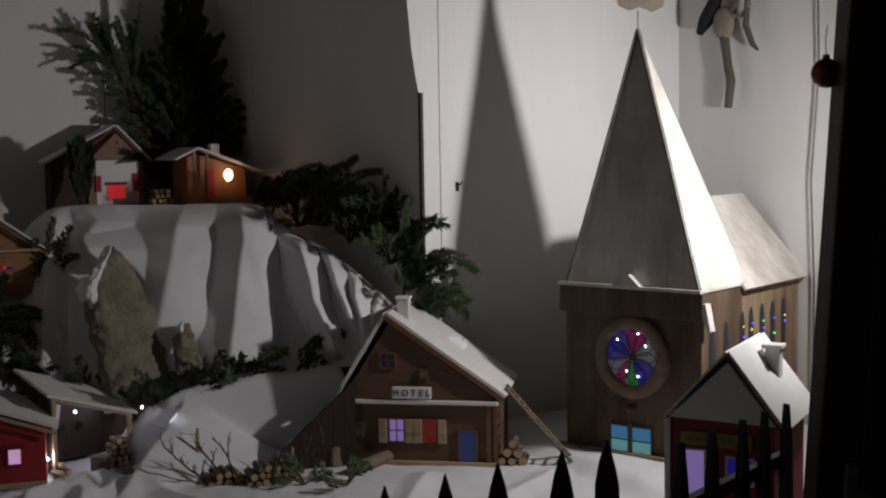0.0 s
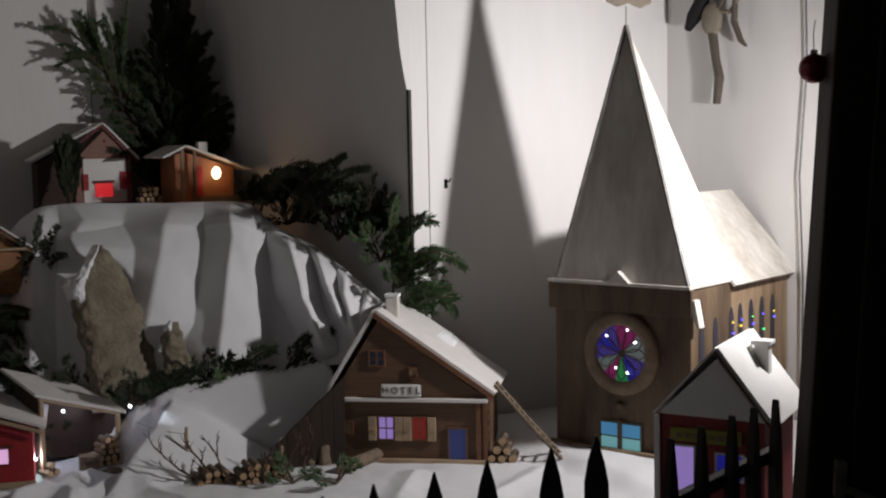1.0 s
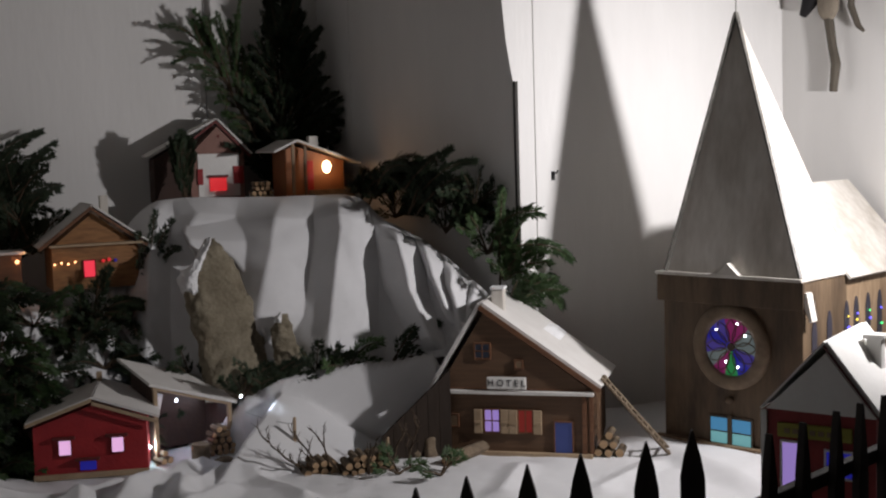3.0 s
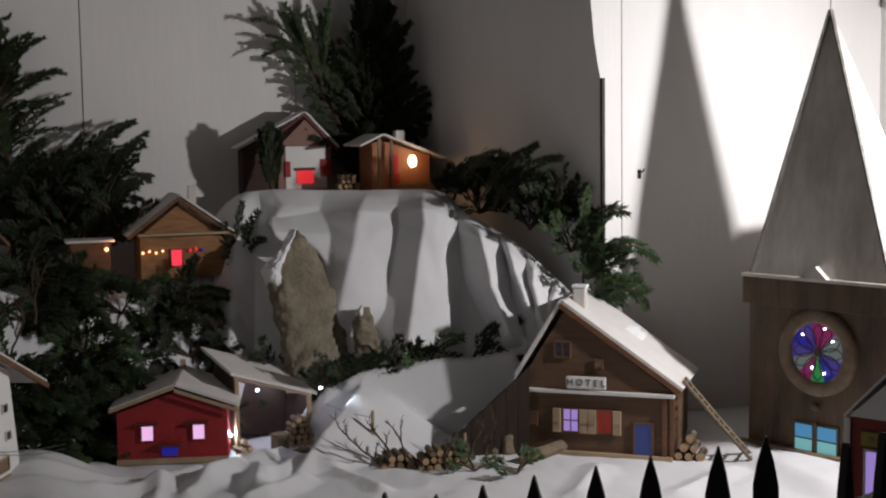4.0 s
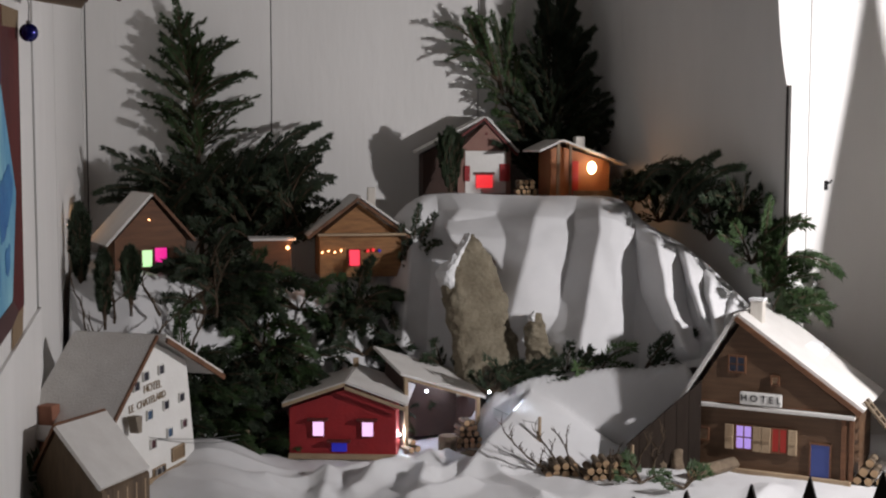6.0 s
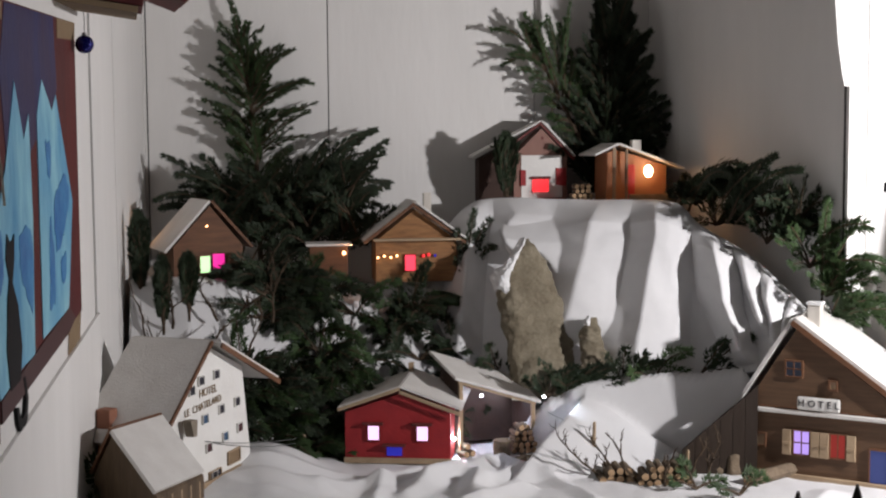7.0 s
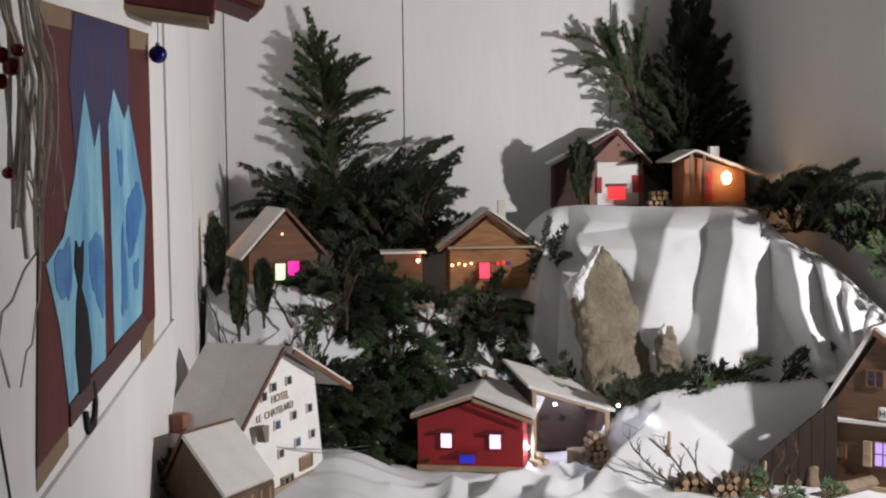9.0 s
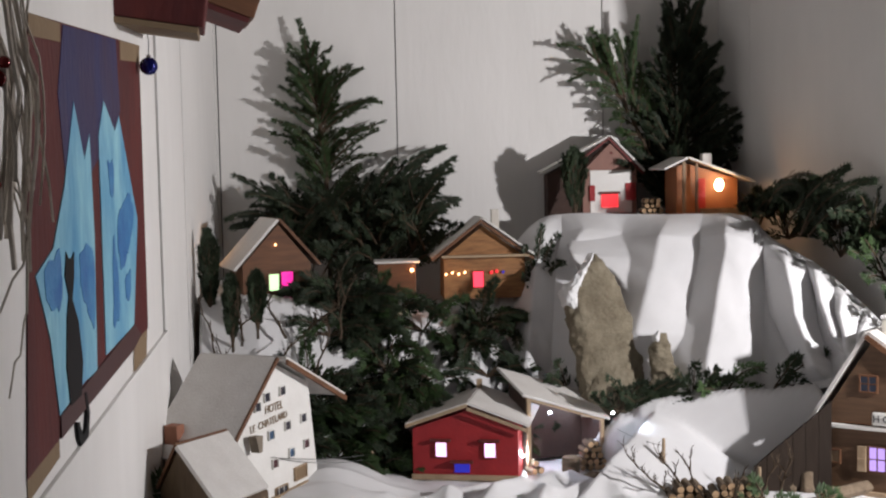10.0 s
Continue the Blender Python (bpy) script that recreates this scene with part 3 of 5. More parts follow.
part("lintel", box_bm(0.074, -0.012, 0.029, 0.116, -0.001, 0.034, 0.001), M_DRED, w)
part("chimney", box_bm(0.103, 0.145, 0.12, 0.113, 0.155, 0.158, 0.001), M_TRIM, red)

# open shed with the firewood
shed = thing("toy_shed", pose(0.496, 2.064, 0.949, 0, 0, 10.4), "open brown model shed with a white lean-to roof", "model shed")
part("roof", slab_bm((-0.014, -0.010, 0.150), (0.157, -0.010, 0.094), (0.150, 0.120, 0.124), (-0.024, 0.120, 0.182), 0.005), M_SNOWROOF, shed)
M_SHED = mat("dark_brown_board", (0.055, 0.028, 0.02), 0.75, (0.03, 0.016, 0.012), 30, 0.8, 0.3, 120)
part("wall", prism_bm([(-0.004, 0.0), (0.142, 0.0), (0.142, 0.110), (-0.004, 0.162)], 0.006), M_SHED, shed, "dark brown back wall").matrix_basis = pose(0, 0.105, 0)
part("wall", prism_bm([(0, 0), (0.105, 0), (0.105, 0.160), (0, 0.138)], 0.004), M_SHED, shed).matrix_basis = pose(0.0, 0.0, 0, 0, 0, 90)
part("wall", prism_bm([(0, 0), (0.105, 0), (0.105, 0.110), (0, 0.086)], 0.004), M_SHED, shed).matrix_basis = pose(0.146, 0.0, 0, 0, 0, 90)
part("post", box_bm(-0.006, -0.006, -0.004, 0.001, 0.002, 0.139, 0.001), M_TRIM, shed)
part("post", box_bm(0.139, -0.006, -0.004, 0.146, 0.002, 0.088, 0.001), M_TRIM, shed)
part("beam", slab_bm((-0.006, -0.006, 0.142), (0.147, -0.006, 0.092), (0.147, 0.002, 0.092), (-0.006, 0.002, 0.142), 0.005), M_TRIM, shed)

# white hotel by the left wall
WH = pose(0.022, 1.684, 1.003, 0, 0, 63.7)
white = thing("toy_hotel", WH, "white model hotel with many small square windows", "model house")
house_walls(white, [(-0.07, 0.008), (0.194, 0.008), (0.168, 0.168), (0.061, 0.214), (-0.07, 0.112)], 0.115, M_WHITE)
part("plinth", box_bm(-0.06, -0.006, -0.004, 0.197, 0.10, 0.008, 0.001), M_TRIM, white)
roof_slab(white, (0.061, 0.222), (-0.105, 0.092), -0.004, 0.135, 0.005, M_SNOWROOF)
roof_slab(white, (0.061, 0.222), (0.262, 0.130), -0.020, 0.135, 0.005, M_SNOWROOF)
bm = slab_bm((0.061, -0.024, 0.222), (0.264, -0.024, 0.129), (0.264, -0.0202, 0.129), (0.061, -0.0202, 0.222), 0.008)
part("barge_board", bm, M_WOOD, white)
bm = slab_bm((0.061, -0.008, 0.221), (-0.07, -0.008, 0.118), (-0.07, -0.0042, 0.118), (0.061, -0.0042, 0.221), 0.006)
part("barge_board", bm, M_WOOD, white)
M_HOLE = mat("dark_window_hole", (0.03, 0.028, 0.04), 0.5)
M_HOLEB = mat("bluish_window_hole", (0.05, 0.10, 0.18), 0.4)
M_HOLER = mat("reddish_window_hole", (0.08, 0.03, 0.035), 0.4)
for x, z, k in ((0.078, 0.169, 0), (0.029, 0.167, 0), (0.000, 0.157, 0), (0.145, 0.113, 0), (0.092, 0.111, 0), (0.039, 0.106, 1), (0.153, 0.069, 2), (0.103, 0.065, 1), (0.049, 0.059, 2), (-0.005, 0.100, 2), (0.065, 0.011, 0)):
    p = pane(white, x - 0.0075, z - 0.0065, x + 0.0075, z + 0.0065, (M_HOLE, M_HOLEB, M_HOLER)[k], M_WHITE, w=0.001)
pane(white, 0.112, 0.017, 0.150, 0.036, M_KRAFT, M_TRIM, w=0.0015, name="door", label="brown garage door")
pane(white, 0.050, 0.004, 0.085, 0.018, M_HOLE, M_TRIM, w=0.0015)
letters("lettering", "HOTEL", 0.0180, pose(0.052, -0.0012, 0.147, 90, 0, 0), M_KRAFT, white, 0.0004)
letters("lettering", "LE  CHATELARD", 0.0160, pose(0.036, -0.0012, 0.127, 90, -2, 0), M_KRAFT, white, 0.0004)
part("chimney", box_bm(-0.088, 0.085, 0.07, -0.066, 0.108, 0.140, 0.002), mat("brick_chimney", (0.3, 0.13, 0.08), 0.8), white)
part("balcony", prism_bm([(-0.030, 0.094), (-0.020, 0.094), (-0.018, 0.118), (-0.038, 0.120)], 0.014), M_GREYBEIGE, white).matrix_basis = pose(0, -0.021, 0)
# its low wing towards the front
inv = WH.inverted()
wing_pts = [inv @ Vector(p) for p in ((-0.016, 1.628, 1.137), (-0.073, 1.490, 1.147), (-0.011, 1.422, 1.078), (0.046, 1.560, 1.068))]
wing = part("wing_roof", slab_bm(*wing_pts, 0.005), M_SNOWROOF, white, "white roof of the low wing")
r1, r2, e2, e1 = wing_pts
low = (inv @ Vector((0, 0, 1.000))).z
back = (e1 - e2) * 0.96
under = Vector((0, 0, -0.007))
left_eave = r2 + inv.to_3x3() @ Vector((-0.030, 0.030, -0.062))
front = [Vector((left_eave.x, left_eave.y, low)), left_eave + under, r2 + under, e2 + under, Vector((e2.x, e2.y, low))]
front = [p + back * 0.02 for p in front]
bm = bmesh.new()
va, vb = [bm.verts.new(p) for p in front], [bm.verts.new(p + back) for p in front]
bm.faces.new(va)
bm.faces.new(vb[::-1])
for i in range(5):
    bm.faces.new((va[i], vb[i], vb[(i + 1) % 5], va[(i + 1) % 5]))
part("wing_wall", bm, M_PLYD, white, "brown gable of the low wing")
drop = left_eave - r2
part("wing_roof", slab_bm(r2 + Vector((0, 0, 0.001)), r2 + drop * 1.1, r1 + drop * 1.1, r1 + Vector((0, 0, 0.001)), 0.004), M_WOOD, white)
for i in range(5):
    f = 0.12 + 0.19 * i
    c = e2.lerp(e1, f) + Vector((0, 0.004, -0.012))
    part("wing_post", box_bm(c.x - 0.004, c.y - 0.004, 0.0, c.x + 0.004, c.y + 0.004, c.z, 0.001), M_TRIM, white)

# brown chalet on the left terrace
lh = thing("toy_chalet", pose(-0.064, 2.169, 1.278, 0, 0, 17.2), "dark brown model chalet with a green and a magenta lit window", "model house")
house_walls(lh, [(0.034, 0), (0.168, 0), (0.168, 0.062), (0.105, 0.138), (0.034, 0.062)], 0.12, M_WOOD)
roof_slab(lh, (0.105, 0.146), (0.018, 0.052), -0.008, 0.13, 0.005, M_SNOWROOF)
roof_slab(lh, (0.105, 0.146), (0.184, 0.056), -0.008, 0.13, 0.005, M_WOOD)
pane(lh, 0.084, 0.012, 0.103, 0.043, G_GREEN, M_TRIM, w=0.0015, label="pale green lit window")
pane(lh, 0.108, 0.012, 0.131, 0.047, G_MAG, M_DRED, w=0.0015, label="magenta lit window")
part("lamp", ball_bm((0.098, -0.003, 0.100), 0.0022, sub=1), G_AMBER, lh, "tiny amber bulb")

# chalet in the middle of the terrace
mh = thing("toy_chalet", pose(0.359, 2.351, 1.247, 0, 0, 0), "light brown model chalet with a red door and fairy bulbs", "model house")
house_walls(mh, [(0.006, 0), (0.174, 0), (0.174, 0.085), (0.087, 0.150), (0.006, 0.085)], 0.11, M_WARM)
roof_slab(mh, (0.087, 0.164), (-0.018, 0.084), -0.014, 0.13, 0.004, M_SNOWROOF)
roof_slab(mh, (0.087, 0.164), (0.192, 0.088), -0.014, 0.13, 0.004, M_SNOWROOF)
for b in ((-0.018, 0.080), (0.192, 0.084)):
    part("barge_board", slab_bm((0.087, -0.017, 0.160), (b[0], -0.017, b[1]), (b[0], -0.0142, b[1]), (0.087, -0.0142, 0.160), 0.006), M_WOOD, mh)
part("balcony", box_bm(0.0, -0.020, 0.086, 0.182, -0.001, 0.091, 0.001), M_TRIM, mh)
pane(mh, 0.066, 0.024, 0.087, 0.056, G_HOT, M_RED, name="door", label="glowing red door", w=0.002)
for i in range(4):
    part("fairy_bulb", ball_bm((0.010 + 0.013 * i, -0.004, 0.052 + 0.003 * (i % 2)), 0.0026, sub=1), G_AMBER, mh, "amber fairy bulb")
for i in range(2):
    part("fairy_bulb", ball_bm((0.104 + 0.011 * i, -0.004, 0.054 + 0.002 * i), 0.004, sub=1), G_RED, mh, "red fairy bulb")
part("fairy_bulb", ball_bm((0.128, -0.004, 0.054), 0.0035, sub=1), G_BLUED, mh, "blue fairy bulb")
part("chimney", box_bm(0.112, 0.05, 0.12, 0.128, 0.066, 0.182, 0.001), M_SPIRE, mh)
ann = thing("toy_hut", pose(0.225, 2.351, 1.262, 0, 0, 0), "low brown model hut with a flat snowy roof", "model house")
part("wall", box_bm(0.004, 0.0, -0.01, 0.082, 0.06, 0.062, 0.001), M_WOOD, ann)
part("roof", box_bm(-0.003, -0.01, 0.0625, 0.090, 0.066, 0.0675, 0.001), M_SNOWROOF, ann)
part("lamp", ball_bm((0.074, -0.006, 0.048), 0.0045, sub=1), G_AMBER, ann, "orange bulb under the roof edge")

# white and brown house on the hill
hh = thing("toy_house", pose(0.694, 2.548, 1.400, 0, 0, -2) @ Matrix.Diagonal((1.03, 0.62, 1.03, 1)), "model house with a white ground floor and red shutters", "model house")
house_walls(hh, [(0.0, 0.0), (0.117, 0.0), (0.117, 0.102), (0.061, 0.160), (0.0, 0.10)], 0.11, mat("pink_brown_gable", (0.28, 0.15, 0.12), 0.7, scale=40))
# dark block added to fill the void under the eave, its shade put into colour
part("lean_to", prism_bm([(-0.076, 0.0), (-0.0005, 0.0), (-0.0005, 0.134), (-0.076, 0.094)], 0.10), M_SHED, hh, "dark block standing in for the shade under the long eave").matrix_basis = pose(0, 0.010, 0)
part("front", box_bm(0.016, -0.003, 0.010, 0.106, 0.0, 0.102, 0.001), M_WHITE, hh, "white plastered ground floor")
roof_slab(hh, (0.061, 0.174), (-0.088, 0.098), -0.006, 0.13, 0.004, M_SNOWROOF)
roof_slab(hh, (0.061, 0.174), (0.134, 0.098), -0.006, 0.13, 0.004, M_SNOWROOF)
for b in ((-0.010, 0.118), (0.134, 0.094)):
    part("barge_board", slab_bm((0.061, -0.009, 0.170), (b[0], -0.009, b[1]), (b[0], -0.0062, b[1]), (0.061, -0.0062, 0.170), 0.005), M_DRED, hh)
for x0, z0, x1, z1, g in ((0.040, 0.022, 0.076, 0.050, G_RED), (0.092, 0.036, 0.114, 0.074, M_RED), (0.014, 0.036, 0.026, 0.070, M_RED)):
    part("shutter", box_bm(x0, -0.008, z0, x1, -0.003, z1, 0.001), g, hh, "red shutter")
part("window_box", box_bm(0.036, -0.012, 0.050, 0.080, -0.003, 0.056, 0.001), M_DRED, hh)
part("peg", box_bm(0.060, -0.002, 0.136, 0.065, 0.002, 0.142), M_DRED, hh)

# cabin with the porch lamp
cabin = thing("toy_cabin", pose(0.869, 2.428, 1.402, 0, 0, 0.4) @ Matrix.Diagonal((1.024, 1.0, 1.024, 1)), "orange lit brown model cabin with a white roof", "model house")
house_walls(cabin, [(0.004, 0), (0.136, 0), (0.136, 0.078), (0.024, 0.112), (0.004, 0.104)], 0.09, mat("warm_brown_wood", (0.3, 0.12, 0.05), 0.65, scale=40))
roof_slab(cabin, (0.024, 0.122), (-0.026, 0.099), -0.028, 0.11, 0.004, M_SNOWROOF)
roof_slab(cabin, (0.024, 0.122), (0.166, 0.070), -0.028, 0.11, 0.004, M_SNOWROOF)
part("post", box_bm(0.012, -0.026, 0.0, 0.018, -0.020, 0.116), M_PLY, cabin)
part("post", box_bm(0.040, -0.024, 0.0, 0.045, -0.019, 0.112), M_PLY, cabin)
part("door", box_bm(0.046, -0.004, 0.004, 0.066, 0.0, 0.080, 0.001), M_RED, cabin)
part("lamp", ball_bm((0.090, -0.020, 0.066), 0.010, (1, 0.6, 1.35), 2), G_WARM, cabin, "bright warm porch lamp")
part("chimney", box_bm(0.070, 0.03, 0.09, 0.090, 0.05, 0.132, 0.001), M_SPIRE, cabin)
part("balustrade", box_bm(0.046, -0.030, 0.0, 0.150, -0.026, 0.018, 0.001), M_BARK, cabin)

# ---- church ----
CH = pose(1.364, 1.717, 0.959, 0, 0, -69) @ Matrix.Diagonal((1.03, 1.03, 1.03, 1))
church = thing("toy_church", CH, "plywood model church with a tall grey-white spire and rose window", "model church")
TW, TD = 0.273, 0.152
part("tower", box_bm(0.0, 0.0, 0.0, TW, TD, 0.300, 0.0015), M_PLYD, church, "dark brown plywood tower")
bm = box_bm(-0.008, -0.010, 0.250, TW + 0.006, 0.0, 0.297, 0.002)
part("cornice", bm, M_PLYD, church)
part("cornice", box_bm(-0.010, -0.012, 0.297, TW + 0.004, TD + 0.004, 0.303, 0.0015), M_SPIRE, church, "frosted ledge under the spire")
part("plinth", box_bm(-0.012, -0.016, -0.006, TW + 0.004, 0.0, 0.008, 0.002), M_PLY, church)
part("bracket", prism_bm([(0.0, -0.006), (0.012, -0.036), (0.016, -0.034), (0.007, 0.012), (0.0, 0.012)], 0.018), M_SPIRE, church).matrix_basis = pose(TW + 0.004, -0.008, 0.268)
TIP = Vector((0.115, 0.062, 0.750))
b0, b1, b2, b3 = Vector((0.008, -0.004, 0.303)), Vector((TW - 0.002, -0.004, 0.303)), Vector((TW + 0.006, TD + 0.004, 0.303)), Vector((0.008, TD, 0.303))


def facet(a, b, c, thick=0.004):
    n = (b - a).cross(c - a).normalized() * thick
    bm = bmesh.new()
    u = [bm.verts.new(p) for p in (a, b, c)]
    d = [bm.verts.new(p - n) for p in (a, b, c)]
    bm.faces.new(u)
    bm.faces.new(d[::-1])
    for i in range(3):
        bm.faces.new((u[i], d[i], d[(i + 1) % 3], u[(i + 1) % 3]))
    return bm


for a, b in ((b0, b1), (b1, b2), (b2, b3), (b3, b0)):
    part("spire_face", facet(a, b, TIP), M_SPIRE, church)
for b in (b0, b1, b3):
    mid = b.lerp(TIP, 0.5) + Vector((0.001, -0.0008, 0))
    part("spire_seam", tube_bm([b, b.lerp(TIP, 0.25), mid, b.lerp(TIP, 0.75), TIP], [0.0046, 0.0040, 0.0044, 0.0038, 0.0044], 6), M_LEAD, church, "dark taped spire edge")
part("finial", tube_bm([TIP, TIP + Vector((0, 0, 0.034))], 0.0012), M_LEAD, church)
part("gablet", prism_bm([(-0.022, 0), (0.022, 0), (0.0, 0.020)], 0.014), M_SPIRE, church).matrix_basis = pose(0.140, -0.016, 0.303)

# rose window
rose = part("rose_window", tube_bm([(0, -0.001, 0), (0, 0.0, 0)], 0.0515, 48), M_BLACK, church)
rose.matrix_basis = pose(0.140, 0.0, 0.178)
bm = bmesh.new()
N = 56
prof = [(0.050, -0.002), (0.050, -0.010), (0.056, -0.013), (0.068, -0.013), (0.074, -0.008), (0.074, 0.0)]
rings = [[bm.verts.new((r * math.cos(k * math.tau / N), y, r * math.sin(k * math.tau / N))) for r, y in prof] for k in range(N)]
for k in range(N):
    for j in range(len(prof) - 1):
        bm.faces.new((rings[k][j], rings[(k + 1) % N][j], rings[(k + 1) % N][j + 1], rings[k][j + 1]))
part("rim", bm, mat("worn_rim_wood", (0.22, 0.16, 0.105), 0.7, (0.12, 0.085, 0.055), 50, 0.9, 0.3, 150), rose, "round plywood rim", smooth=True)
cols = [G_GLASSG, G_GLASSG, G_ROSE, G_ROSE, G_PURPLE, G_BLUED, G_PURPLE, G_GLASSG, G_ROSE, G_LEAFG, G_BLUED, G_PURPLE]
for k in range(12):
    a0, a1 = (k - 0.5) * math.tau / 12, (k + 0.5) * math.tau / 12
    pts = [(0.008 * math.cos(a0), 0.008 * math.sin(a0))] + [(0.0505 * math.cos(a0 + (a1 - a0) * i / 5), 0.0505 * math.sin(a0 + (a1 - a0) * i / 5)) for i in range(6)] + [(0.008 * math.cos(a1), 0.008 * math.sin(a1))]
    part("pane", prism_bm(pts, 0.002), cols[k], rose).matrix_basis = pose(0, -0.0042, 0)
for k in range(12):
    a = k * math.tau / 12
    ring = []
    for i in range(13):
        t = i / 12
        wd = 0.0095 * math.sin(math.pi * t) ** 0.7
        ring.append((0.010 + 0.038 * t, wd))
    loop = [(r * math.cos(a) - w * math.sin(a), -0.0055, r * math.sin(a) + w * math.cos(a)) for r, w in ring] + [(r * math.cos(a) + w * math.sin(a), -0.0055, r * math.sin(a) - w * math.cos(a)) for r, w in ring[::-1]]
    part("tracery", tube_bm(loop, 0.0010, 5), M_PLYD, rose)
part("hub", tube_bm([(0, -0.0045, 0), (0, -0.0065, 0)], 0.007, 16), M_PLYD, rose)
for a, r in ((2.35, 0.040), (0.65, 0.036), (1.25, 0.044), (4.35, 0.028), (5.1, 0.036)):
    part("diode", ball_bm((r * math.cos(a), -0.0068, r * math.sin(a)), 0.0020, sub=1), G_WHITE, rose, "white diode")
# door
door = part("door", box_bm(0.094, -0.003, 0.0, 0.180, -0.0005, 0.056), M_PLYD, church)
for i, (x0, z0, x1, z1) in enumerate(((0.098, 0.030, 0.133, 0.052), (0.141, 0.030, 0.176, 0.052), (0.098, 0.002, 0.133, 0.027), (0.141, 0.002, 0.176, 0.027))):
    part("pane", box_bm(x0, -0.005, z0, x1, -0.003, z1), G_SKY if i < 2 else G_CYAN, door)
part("door_post", box_bm(0.133, -0.009, 0.0, 0.141, -0.003, 0.060, 0.001), M_PLYD, door)
part("lantern", ball_bm((0.137, -0.007, 0.086), 0.009, (1, 0.7, 0.8), 2), M_PLYD, door, smooth=True)
# nave, seen past the tower: runs from the tower's back
NL = 0.245
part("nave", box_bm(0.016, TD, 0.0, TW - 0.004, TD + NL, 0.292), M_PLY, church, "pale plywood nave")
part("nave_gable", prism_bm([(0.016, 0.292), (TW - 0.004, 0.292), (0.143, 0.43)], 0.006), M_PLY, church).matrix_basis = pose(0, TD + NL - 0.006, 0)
for sx, xe in ((1, TW + 0.010), (-1, 0.004)):
    q = [(0.143, TD - 0.01, 0.444), (xe, TD - 0.01, 0.288), (xe, TD + NL + 0.012, 0.288), (0.143, TD + NL + 0.012, 0.444)]
    part("nave_roof", slab_bm(*(q[::-1] if sx > 0 else q), 0.005), M_SPIRE, church, "white card nave roof")


def arch(w, h, n=8):
    pts = [(-w / 2, 0), (w / 2, 0), (w / 2, h - w)]
    pts += [(w / 2 - w * 0.5 * (i / n) ** 1.2, h - w + w * 1.3 * math.sin(i / n * math.pi / 2)) for i in range(1, n + 1)]
    pts += [(-x, z) for x, z in pts[:2:-1][1:]] + [(-w / 2, h - w)]
    return pts


for i, (s, zz, hh_, g) in enumerate(((0.036, 0.150, 0.075, G_PURPLE), (0.088, 0.150, 0.085, M_HOLE), (0.150, 0.155, 0.090, G_LEAFG), (0.193, 0.155, 0.093, G_PURPLE), (0.238, 0.155, 0.095, G_GOLD), (0.283, 0.155, 0.095, G_BLUED), (0.330, 0.155, 0.095, M_HOLE))):
    win = part("window", prism_bm(arch(0.017, hh_), 0.004), M_HOLE, church, "narrow pointed window")
    xw = TW if s < TD else TW - 0.004
    win.matrix_basis = pose(xw + 0.0015, s, zz, 0, 0, 90) @ pose(0, 0, 0)
    if s > 0.1:
        part("diode", ball_bm((random.uniform(-0.004, 0.004), -0.002, 0.03 + 0.03 * random.random()), 0.0026, sub=1), (D_BLUE, D_GREEN, D_BLUE, D_GOLD)[i % 4], win)
        part("diode", ball_bm((0.001, -0.002, 0.068), 0.0020, sub=1), (D_GREEN, D_BLUE, D_GOLD, D_BLUE)[i % 4], win)

# ---- small red house beside the church ----
sr = thing("toy_house", pose(1.182, 1.204, 0.942, 0, 0, -58), "small red model house with a white gable and roof", "model house")
house_walls(sr, [(0.0, 0), (0.155, 0), (0.155, 0.186), (0.0, 0.188)], 0.18, mat("barn_red_paint", (0.27, 0.032, 0.03), 0.6, (0.16, 0.02, 0.02), 25, 0.7, 0.2, 150))
part("gable", prism_bm([(0.002, 0.188), (0.155, 0.186), (0.087, 0.272)], 0.18), M_WHITE, sr, "white gable").matrix_basis = pose(0, -0.002, 0)
roof_slab(sr, (0.087, 0.287), (-0.004, 0.187), -0.0032, 0.190, 0.003, M_WHITE)
roof_slab(sr, (0.087, 0.287), (0.170, 0.180), -0.008, 0.190, 0.005, M_WHITE)
part("barge_board", slab_bm((0.087, -0.011, 0.285), (0.170, -0.011, 0.178), (0.170, -0.0082, 0.178), (0.087, -0.0082, 0.285), 0.002), M_DRED, sr)
part("corner_post", box_bm(-0.005, -0.004, 0.0, 0.004, 0.0, 0.186, 0.001), M_WHITE, sr)
signr = part("sign", box_bm(0.020, -0.006, 0.150, 0.124, -0.001, 0.170, 0.001), mat("mossy_yellow_board", (0.30, 0.28, 0.05), 0.7, scale=50), sr, "yellow-green sign board with unreadable marks")
for i in range(7):
    part("mark", box_bm(0.030 + 0.012 * i, -0.0072, 0.156, 0.038 + 0.012 * i, -0.006, 0.163), M_KRAFT, signr)
pane(sr, 0.026, 0.070, 0.054, 0.142, G_VIOLET, M_WHITE, name="door", w=0.003, label="violet lit door")
pane(sr, 0.088, 0.100, 0.124, 0.135, G_BLUED, M_WHITE, w=0.003, label="blue lit window")
ch = part("chimney", box_bm(0.112, 0.11, 0.21, 0.134, 0.132, 0.278, 0.002), M_WHITE, sr)
part("cap", box_bm(0.108, 0.106, 0.278, 0.138, 0.136, 0.284, 0.001), M_WHITE, ch)

